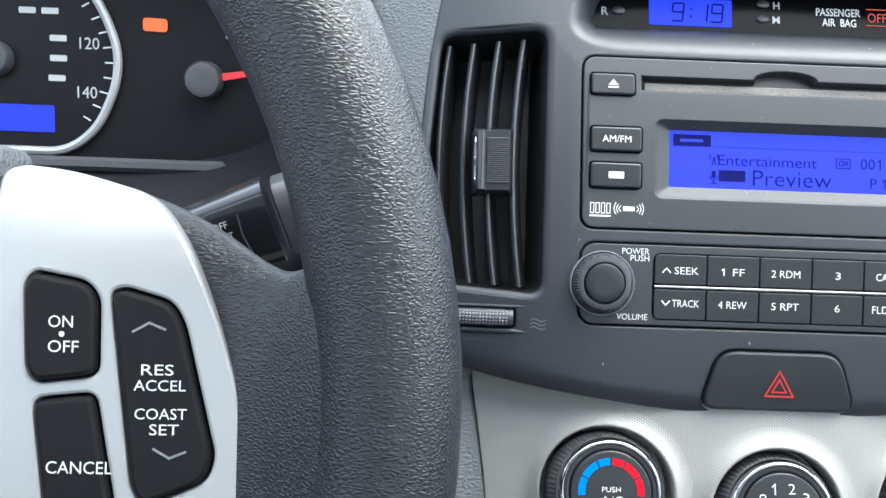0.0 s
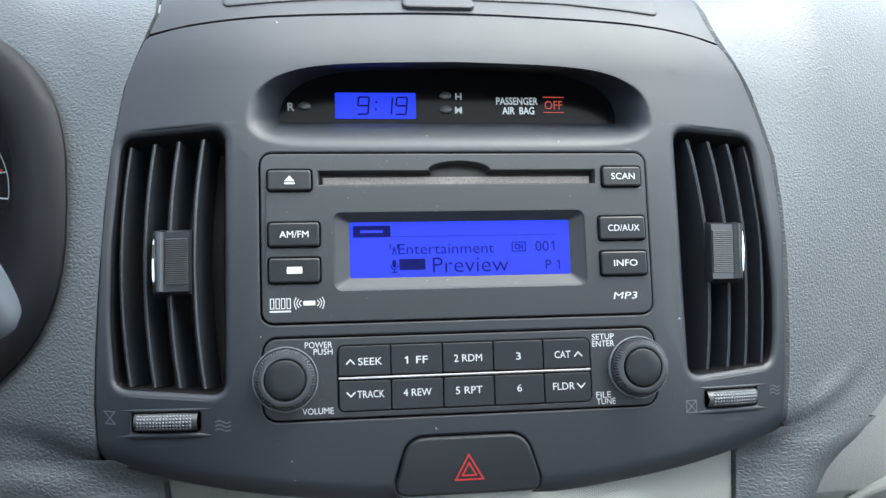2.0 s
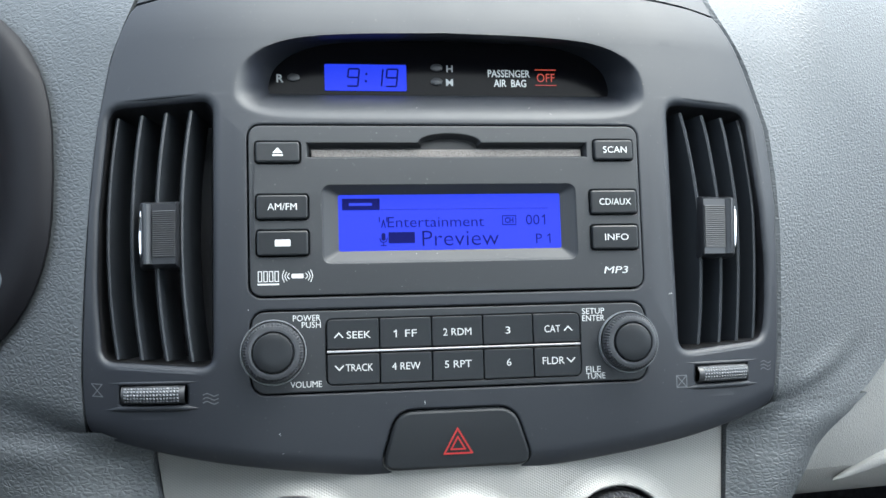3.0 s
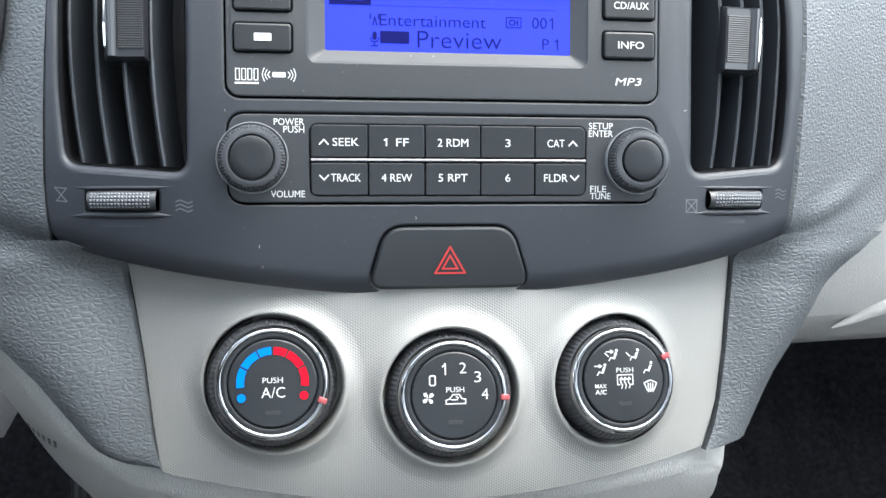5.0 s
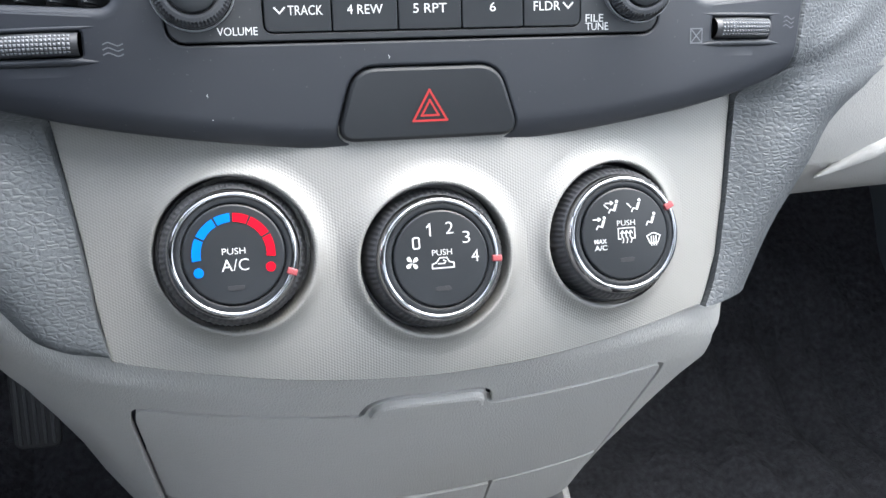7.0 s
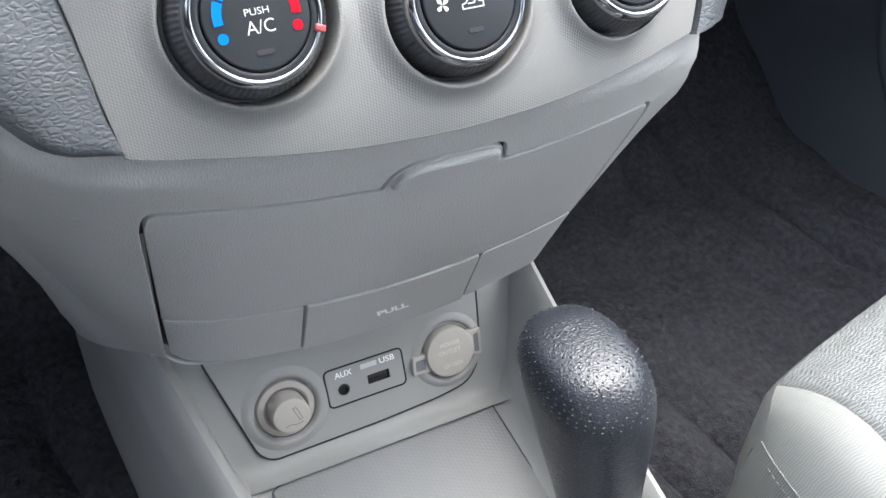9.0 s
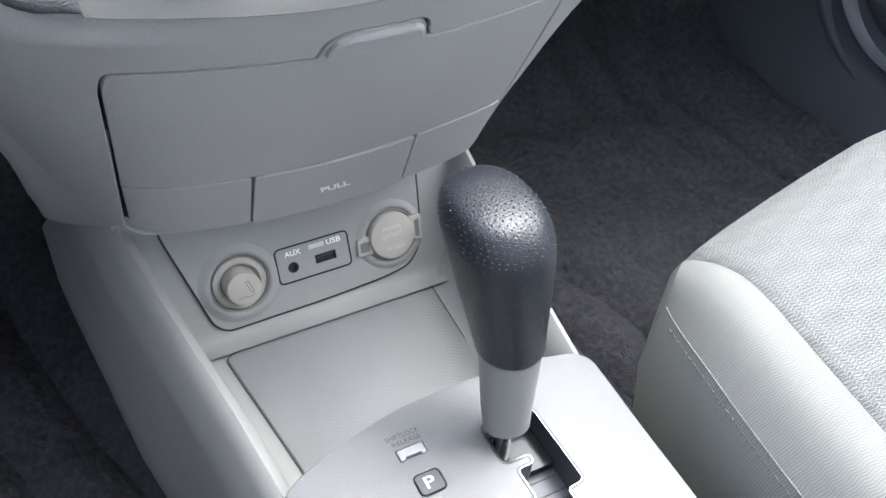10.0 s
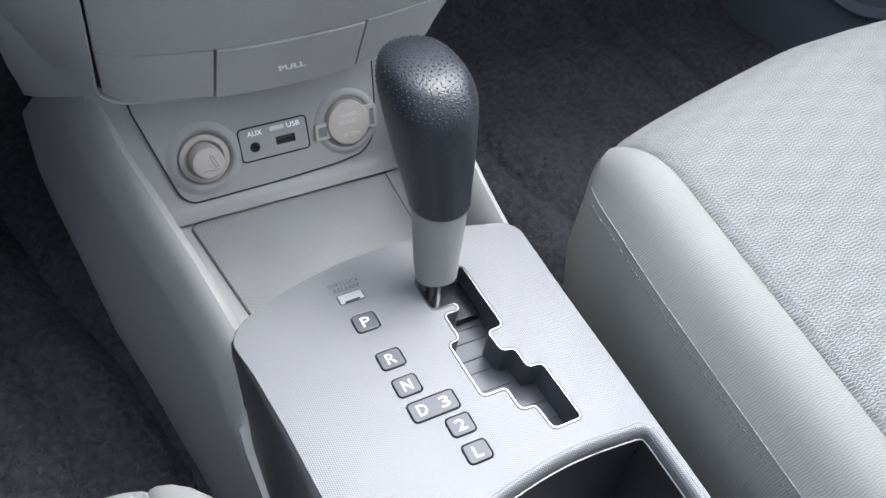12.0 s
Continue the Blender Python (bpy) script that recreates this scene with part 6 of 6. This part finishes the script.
part("arm", tube([pp(0, 20, -6), V(-0.222, 0.82, 0.33), V(-0.23, 0.95, 0.48)], 0.007, 8), BLACK, pedal)

# ---- seats ----
def seat(sx, x0, y_front, name_label):
    """A cushion whose inner edge lies at x0; u runs from that edge outwards."""
    s = thing("passenger_seat" if sx > 0 else "driver_seat", (x0 + sx * 0.24, y_front - 0.25, 0.1), name_label, "car seat", group="front seats")
    us = [0, 0.01, 0.02, 0.032, 0.045, 0.056, 0.0615, 0.064, 0.0665, 0.075, 0.10, 0.15, 0.20, 0.252, 0.2555, 0.259, 0.27, 0.33, 0.38, 0.42, 0.45, 0.47, 0.485]
    def top(u, v):
        # v: distance back from the front edge
        c = (u - 0.255) / 0.255
        front = y_front + 0.018 * (c + 1) - 0.030 * max(0, -c) - 0.02 * max(0, -c) ** 6 - 0.02 * max(0, c) ** 3
        if sx < 0:
            front = y_front - 0.05 * max(0, -c) ** 8
        h = 0.300 + 0.012 * (1 - c * c) - 0.0 * v
        h += 0.010 * math.exp(-((u - 0.035) / 0.02) ** 2) + 0.010 * math.exp(-((u - 0.47) / 0.02) ** 2) * 0.5
        for g, w, dp in ((0.064, 0.0028, 0.0055), (0.2555, 0.003, 0.002)):
            h -= dp * math.exp(-((u - g) / w) ** 2)
        h -= 0.016 * max(0, 1 - u / 0.024) ** 2
        r = 0.07
        if v < r:
            a = (1 - v / r)
            h -= 0.034 * a ** 2.4 * (0.35 + 0.65 * min(1, u / 0.035))
        h -= 0.02 * min(1, max(0, v - 0.05) / 0.4)
        w = u if u > 0.064 else 0.064 - (0.064 - u) * 0.86 * (1 - 0.32 * math.exp(-v / 0.03))
        return V(x0 + sx * w, front - v, h)
    vs = [0.0, 0.004, 0.010, 0.018, 0.028, 0.04, 0.055, 0.07, 0.09, 0.12, 0.16, 0.21, 0.27, 0.34, 0.42, 0.5]
    k = us.index(0.064)
    bol = [u for u in us if u <= 0.064]
    cen = [u for u in us if u >= 0.064]
    part("bolster", sheet(top, bol, vs), FABRIC_PLAIN, s, "plain grey side bolster", angle=60)
    part("center_panel", sheet(top, cen, vs), FABRIC, s, "woven pale grey seat centre", angle=60)
    side = loft([[top(0, v)] + [top(0, v) + V(-sx * dx * (1 - 0.85 * math.exp(-v / 0.04)), 0.003 if dz > -0.1 else -0.01, dz) for dx, dz in ((0.004, -0.008), (0.008, -0.03), (0.0095, -0.06), (0.006, -0.11), (-0.006, -0.19))] for v in vs])
    part("side_panel", side, FABRIC_PLAIN, s, "plain fabric side panel", angle=60)
    part("front_panel", loft([[top(u, 0), top(u, 0) + V(0, 0.004, -0.012), top(u, 0) + V(0, 0.002, -0.06), top(u, 0) + V(0, -0.02, -0.17)] for u in us]), FABRIC_PLAIN, s, angle=60)
    part("piping", tube([top(0.0, v) + V(-sx * 0.0004, 0.0002, 0.0) for v in vs], 0.0005, 8), FABRIC_PLAIN, s, "rolled seam piping")
    for off in (0.0028,):
        line = [top(0.0, v) + V(-sx * off, 0.0006, -off * 1.6) for v in steps(0.015, 0.48, 100)]
        part("stitching", join(*[tube([line[i], line[i].lerp(line[i + 1], 0.62)], 0.0005, 5) for i in range(len(line) - 1)]), STITCH, s, "pale stitching")
    part("base", loft([[V(x0 + sx * 0.012, y, 0.14), V(x0 + sx * 0.02, y, 0.0), V(x0 + sx * 0.46, y, 0.0), V(x0 + sx * 0.47, y, 0.14)] for y in (y_front - 0.10, y_front - 0.5)], closed=True, caps=True), DARK, s, "dark seat base")
    part("backrest", loft([[V(x0 + sx * u, y_front - 0.47 - 0.18 * t - 0.06 * math.cos((u - 0.24) / 0.24 * 1.3), 0.24 + 0.60 * t) for u in steps(0.0, 0.48, 12)] for t in steps(0, 1, 10)]), FABRIC, s)
    return s


seat(1, 0.1335, 0.414, "pale grey woven fabric passenger seat cushion")
seat(-1, -0.096, 0.277, "pale grey fabric driver seat cushion")

# ---- steering wheel ----
WA = radians(24)
W_UP, W_OUT, W_O = V(0, math.sin(WA), math.cos(WA)), V(0, -math.cos(WA), math.sin(WA)), V(-0.3385, 0.299, 0.664)


def wheel(x, s, d=0.0):
    """Millimetres from the hub's centre, in the wheel's own plane."""
    return W_O + V(x / 1000, 0, 0) + W_UP * (s / 1000) + W_OUT * (d / 1000)


steering = thing("steering_wheel", wheel(0, 0), "black leather steering wheel with silver spoke switches", "steering wheel")
rows = []
for i in range(97):
    a = 2 * math.pi * i / 96
    row = []
    for k in range(20):
        b = 2 * math.pi * k / 20
        swell = 1 + 0.05 * math.exp(-((a if a < math.pi else a - 2 * math.pi) / 0.5) ** 2)
        r = 174.6 + 15.4 * math.cos(b) * swell
        row.append(wheel(r * math.cos(a), r * math.sin(a), 14.6 * math.sin(b) * swell))
    rows.append(row)
bm = loft(rows, closed=True)
bmesh.ops.remove_doubles(bm, verts=bm.verts[:], dist=1e-6)
part("rim", bm, WHEELHIDE, steering, "grained black leather rim", angle=60)


def spoke(sx):
    top = [(60, 46), (92, 50.5), (108, 49), (122, 45), (134, 39.5), (146, 32), (153, 30), (160, 34), (167, 43), (174, 58)]
    bot = [(60, -60), (92, -60), (108, -58), (122, -54), (134, -49), (146, -43), (153, -41), (160, -44), (167, -52), (174, -66)]
    rows = []
    for (x, t), (_, b) in zip(smooth(top, 4, closed=False), smooth(bot, 4, closed=False)):
        ring = []
        m, h = (t + b) / 2, (t - b) / 2
        dep = 9
        lift = float(np.interp(x, [60, 100, 128, 140, 148, 154, 160, 165, 170, 174], [-14, -14, -13.2, -11.2, -8.2, -4.6, -0.8, 2.2, 4.2, 4.8]))
        for k in range(24):
            a = 2 * math.pi * k / 24
            c, q = math.cos(a), math.sin(a)
            ring.append(wheel(sx * x, m + h * np.sign(c) * abs(c) ** 0.45, lift + dep * np.sign(q) * abs(q) ** 0.6))
        rows.append(ring)
    part("spoke", loft(rows, closed=True, caps=True), WHEELHIDE, steering, "black leather spoke", angle=60)


spoke(1)
spoke(-1)
HUB = smooth([(86, 46), (70, 58), (0, 64), (-70, 58), (-86, 46), (-86, -40), (-60, -80), (0, -92), (60, -80), (92, -40)], 6)
part("airbag_cover", solid(HUB, wheel, -30, 4, 10, crown=6), HIDE, steering, "grained airbag cover")
part("lower_spoke", solid(rounded([(-26, -60), (26, -60), (20, -168), (-20, -168)], 8), wheel, -8, 6, 4), WHEELHIDE, steering)
part("column_shroud", loft([[wheel(52 * math.cos(a) * k, -6 + 48 * math.sin(a) * k, d) for a in steps(0, 2 * math.pi, 28)[:-1]] for d, k in ((-25, 0.8), (-40, 1.0), (-170, 1.1), (-300, 1.1))], closed=True, caps=True), DARK, steering)
COVER = ccw(rounded([(89, 50), (93, 51.5), (104, 50.5), (122.5, 45.5), (131, 34.5), (137.2, 20.5), (142.5, 3.5), (144.8, -20), (143, -50), (96, -56), (91, 0)], 6, 5))


def deck(x, s, d=0.0):
    return wheel(x, s, d + 3.5 - 0.0016 * (x - 88) ** 2 + (0 if s < 25 else -0.012 * (s - 25) ** 2))


ONOFF = ccw(rounded([(98.2, 26.0), (100, 28.0), (110.2, 26.2), (112.8, 23), (113.2, 7), (101, 5.4), (99.2, 8)], 2.4))
CANCEL = ccw(rounded([(100.9, 1.2), (112.8, 2.6), (117.2, -20), (119.6, -40), (107, -42), (103.8, -20)], 2.2))
RES = ccw(rounded([(116, 24.2), (118.5, 25), (127.8, 22.4), (130.4, 18), (137.6, -10.5), (136, -15.4), (124, -20.2), (121.6, -17)], 2.6))
pad = part("switch_cover", holed(COVER, [inset(q, -0.6) for q in (ONOFF, CANCEL, RES)], deck, -6, 0, 0.8, steps(95, 140, 9), [30, 36, 42, 47]), SATIN, steering, "satin silver switch cover")
part("switch_well", solid(inset(COVER, 3), deck, -9, -7, 0.2, steps(95, 140, 9), [30, 36, 42]), BLACK, steering)
k1 = part("switch", solid(ONOFF, deck, -5, 1.2, 1.0), SWITCH, steering, "gloss black cruise switch")
k2 = part("switch", solid(CANCEL, deck, -5, 1.2, 1.0, ys=[-20]), SWITCH, steering, "gloss black cruise switch")
k3 = part("switch", solid(RES, deck, -5, 1.2, 1.0, ys=[0]), SWITCH, steering, "gloss black cruise switch")
sk = lambda x, y, h=0.0: deck(x, y, h + 1.25)
for k, body, x, y, w, h in ((k1, "ON", 106.0, 18.0, 5.0, 2.5), (k1, "OFF", 106.7, 12.8, 6.2, 2.5), (k2, "CANCEL", 110.9, -12.4, 13.4, 2.6), (k3, "RES", 126.0, 8.3, 6.6, 2.3), (k3, "ACCEL", 126.6, 5.0, 10.6, 2.3), (k3, "COAST", 127, -1.0, 10.6, 2.3), (k3, "SET", 127.8, -4.3, 6.0, 2.3)):
    part("lettering", text(body, sk, x, y, w, h, 0.06), WHITE, k)
part("dot", flat(circle(106.3, 15.4, 0.6, 10), sk, 0.06), WHITE, k1)
for y, q in ((17.3, 1), (-9.4, -1)):
    part("arrow", strokes([[(121.2 + (15 - y) * 0.19, y - q * 1.0), (124.4 + (15 - y) * 0.19, y + q * 0.9), (127.6 + (15 - y) * 0.19, y - q * 0.4)]], sk, 0.5, 0.06), COLLAR, k3)

# ---- wiper stalk ----
stalk = thing("wiper_stalk", (-0.2, 0.39, 0.68), "black wiper stalk with grey end cap", "stalk")
a, b = V(-0.27, 0.374, 0.652), V(-0.1760, 0.392, 0.6825)
ax = (b - a).normalized()
def along(t, sy, sz, n=36):
    c = a.lerp(b, t)
    u = V(0, 1, 0) - ax * ax.y
    u.normalize()
    w = ax.cross(u)
    return [c + u * (sy * np.sign(math.cos(2 * math.pi * k / n)) * abs(math.cos(2 * math.pi * k / n)) ** 0.55) + w * (sz * np.sign(math.sin(2 * math.pi * k / n)) * abs(math.sin(2 * math.pi * k / n)) ** 0.55) for k in range(n)]
part("arm", loft([along(-0.4, 0.006, 0.006), along(0.1, 0.007, 0.0075), along(0.45, 0.009, 0.0105), along(0.72, 0.0105, 0.0125)], closed=True, caps=True), GLOSS, stalk, angle=60)
part("collar", loft([along(0.745, 0.0095, 0.0108), along(0.75, 0.0102, 0.0114), along(1.105, 0.0104, 0.0118), along(1.11, 0.0096, 0.0108)], closed=True, caps=True), DARK, stalk, angle=50)
part("end_cap", loft([along(1.116, 0.0096, 0.0110), along(1.12, 0.0105, 0.0119), along(1.16, 0.0103, 0.0117), along(1.187, 0.0095, 0.0108), along(1.203, 0.0078, 0.0090), along(1.21, 0.0054, 0.006)], closed=True, caps=True), STALKTIP, stalk, "blue-grey rounded end cap", angle=60)
st = lambda x, y, h=0.0: a.lerp(b, 1.035) + ax * (x / 1000) + (V(0, 0.1, 1) - ax * V(0, 0.1, 1).dot(ax)).normalized() * (y / 1000) + (ax * ax.y - V(0, 1, 0)).normalized() * ((h + 10.6) / 1000)
part("lettering", text("FRONT", st, 0, -4.0, 9, 2.4, 0.1), WHITE, stalk)
part("wiper_symbol", strokes([[(-1.8, 0.4), (-3.8, 3.4), (-2, 4.6), (0, 5), (2, 4.6), (3.8, 3.4), (1.8, 0.4), (0, 0.9), (-1.8, 0.4)], [(-2.4, -1.4), (0.8, 0.2), (1.6, 2.6)]], st, 0.8, 0.1), WHITE, stalk)
st2 = lambda x, y, h=0.0: a.lerp(b, 0.60) + ax * (x / 1000) + (V(0, 0.1, 1) - ax * V(0, 0.1, 1).dot(ax)).normalized() * (y / 1000) + V(0, -1, 0.15) * ((h + 10.6) / 1000)
for body, x, y, w in (("OFF", -0.6, 4.2, 4.2), ("INT", 0.4, 0.6, 3.6), ("LO", 0.8, -3.0, 2.8)):
    part("lettering", text(body, st2, x, y, w, 2.1, 0.1), WHITE, stalk)
part("collar_line", strokes([[(5.5, -7), (4.6, 0), (5.2, 6)]], st2, 0.4, 0.2), TAG, stalk)

# ---- instrument cluster in its hood ----
GA = radians(15)
G_UP, G_OUT, G_O = V(0, math.sin(GA), math.cos(GA)), V(0, -math.cos(GA), math.sin(GA)), V(0, 0.62, 0.66)


def gauge(x, s, d=0.0):
    return G_O + V(x / 1000, 0, 0) + G_UP * (s / 1000) + G_OUT * (d / 1000)


cluster = thing("instrument_cluster", gauge(-330, 10), "dark instrument cluster with lit blue display", "instrument cluster")


def hood_ring(a, b, cx, cs, n=72, e=0.72):
    return [(cx + a * np.sign(math.cos(t)) * abs(math.cos(t)) ** e, cs + b * np.sign(math.sin(t)) * abs(math.sin(t)) ** e) for t in [2 * math.pi * i / n for i in range(n)]]


def hp(x, s, d):
    return plane(x, s, d - bow(min(abs(x), 230)))
r0, r1, r2, r3 = hood_ring(192, 112, -371, 101), hood_ring(186, 106, -371, 101), hood_ring(176, 96, -371, 101), hood_ring(166, 86, -371, 98)
inner = [(x, s) for x, s in hood_ring(151, 62, -371, 14)]
part("hood", loft([[hp(x, s, -6) for x, s in r0], [hp(x, s, 3) for x, s in r0], [hp(x, s, 9) for x, s in r1], [hp(x, s, 9) for x, s in r2], [hp(x, s, 3) for x, s in r3], [gauge(x, s, 4) for x, s in inner], [gauge(x, s, -2) for x, s in inner]], closed=True), HOOD, cluster, "smooth black cluster hood", angle=60)
part("dial_plate", flat(inset(ccw(inner), -2), gauge, -1), SWITCH, cluster)
part("lower_visor", tube([gauge(x, -46, 6) for x in steps(-500, -228, 12)], 0.004, 8), DARK, cluster)
SPEED = ccw(rounded([(-450, -40), (-352, -40), (-335, -27), (-325, -4), (-323.5, 14), (-330, 32), (-338, 46), (-350, 58), (-430, 58), (-460, 10)], 10, 6))
part("speedometer_ring", tube([gauge(x, y, 1.5) for x, y in SPEED], 0.0024, 8, closed=True), SATIN, cluster, "satin speedometer ring")
part("speedometer_plate", flat(inset(SPEED, 1), gauge, 0), SWITCH, cluster)
part("speedometer_hub", lathe([(9.5, 0), (9.3, 6), (8.2, 8), (6, 8.4), (0.01, 8)], lambda a_, b_, h: gauge(-389 + a_, 8 + b_, h), 32), DARK, cluster)
part("display", flat(box2(-420, -30, -358.6, -15.6, 0.8), gauge, 0.4), LCD, cluster, "lit blue trip display")
for body, x, y, w in (("100", -349, 45, 10), ("120", -339.5, 17.8, 10.5), ("140", -341, -8, 10.5)):
    part("numeral", text(body, gauge, x, y, w, 6.2, 0.3), PALE, cluster)
for x, y in ((-356, 20), (-356, 9.5), (-357, -1), (-360, 34), (-372, 34), (-374, 46)):
    part("small_mark", flat(box2(x - 4.5, y - 1.6, x + 4.5, y + 1.6, 0.6), gauge, 0.3), PALE, cluster)
for i in range(11):
    t = radians(-38 + 9.5 * i)
    part("tick", strokes([[(-387 + 56 * math.cos(t), 8 + 47 * math.sin(t)), (-387 + 60 * math.cos(t), 8 + 50 * math.sin(t))]], gauge, 0.8, 0.3), WHITE, cluster)
part("warning_light", flat(rounded([(-311, 25.5), (-298, 25.2), (-298, 32), (-311, 32.4)], 2), gauge, 0.4), ORANGE, cluster, "lit orange engine warning light")
part("fuel_hub", lathe([(10.2, 0), (10, 8), (8.8, 10), (6.6, 10.6), (0.01, 10)], lambda a_, b_, h: gauge(-277.5 + a_, 0.6 + b_, h), 36), DARK, cluster)
part("needle", solid([(-274, -0.6), (-274, 3.8), (-224.6, 10.4), (-224.4, 9.2)], gauge, 4, 5.2, 0.2), NEEDLE, cluster, "thin red fuel needle")
for body, x, y, w in (("F", -249.4, 34.6, 3.6), ("E", -235, -20, 3.6)):
    part("letter", text(body, gauge, x, y, w, 6.2, 0.3), WHITE, cluster)
ARC = smooth([(-241, 38.5), (-229.5, 24), (-223.6, 9), (-223.2, -5), (-225.6, -18)], 5, closed=False)
part("fuel_scale", strokes([ARC], gauge, 0.5, 0.3), WHITE, cluster)
for p, w in ((ARC[0], 1.2), (ARC[5], 0.7), (ARC[10], 0.7), (ARC[15], 0.7), (ARC[20], 1.2)):
    dx, dy = -280 - p[0], 0.6 - p[1]
    k = 5 / math.hypot(dx, dy)
    part("tick", strokes([[p, (p[0] + dx * k, p[1] + dy * k)]], gauge, w, 0.3), WHITE, cluster)
part("fuel_pump_symbol", join(flat(box2(-267, 23, -262.5, 29.6, 0.4), gauge, 0.3), strokes([[(-262, 28), (-259.6, 26), (-259.6, 23)]], gauge, 0.7, 0.3)), PALE, cluster)

# ---- lint that lies on the dark plastic ----
random.seed(11)
flecks = []
for i in range(9):
    x, s_ = random.uniform(-150, 150), random.choice([random.uniform(120, 128), random.uniform(-28, -6), random.uniform(165, 185), random.uniform(36, 41)])
    a, n = random.uniform(0, 6.28), random.uniform(0.3, 1.1)
    line = [(x, s_), (x + n * math.cos(a), s_ + n * math.sin(a)), (x + n * 1.6 * math.cos(a + 0.7), s_ + n * 1.6 * math.sin(a + 0.7))]
    flecks.append(strokes([line if i % 3 == 0 else line[:2]], face, 0.13, 0.4 if abs(x) > 36 or s_ > 0 else 2.6))
tagged(part("lint", join(*flecks), LINT), "tiny white lint flecks on the fascia", "lint", "", "stuff")
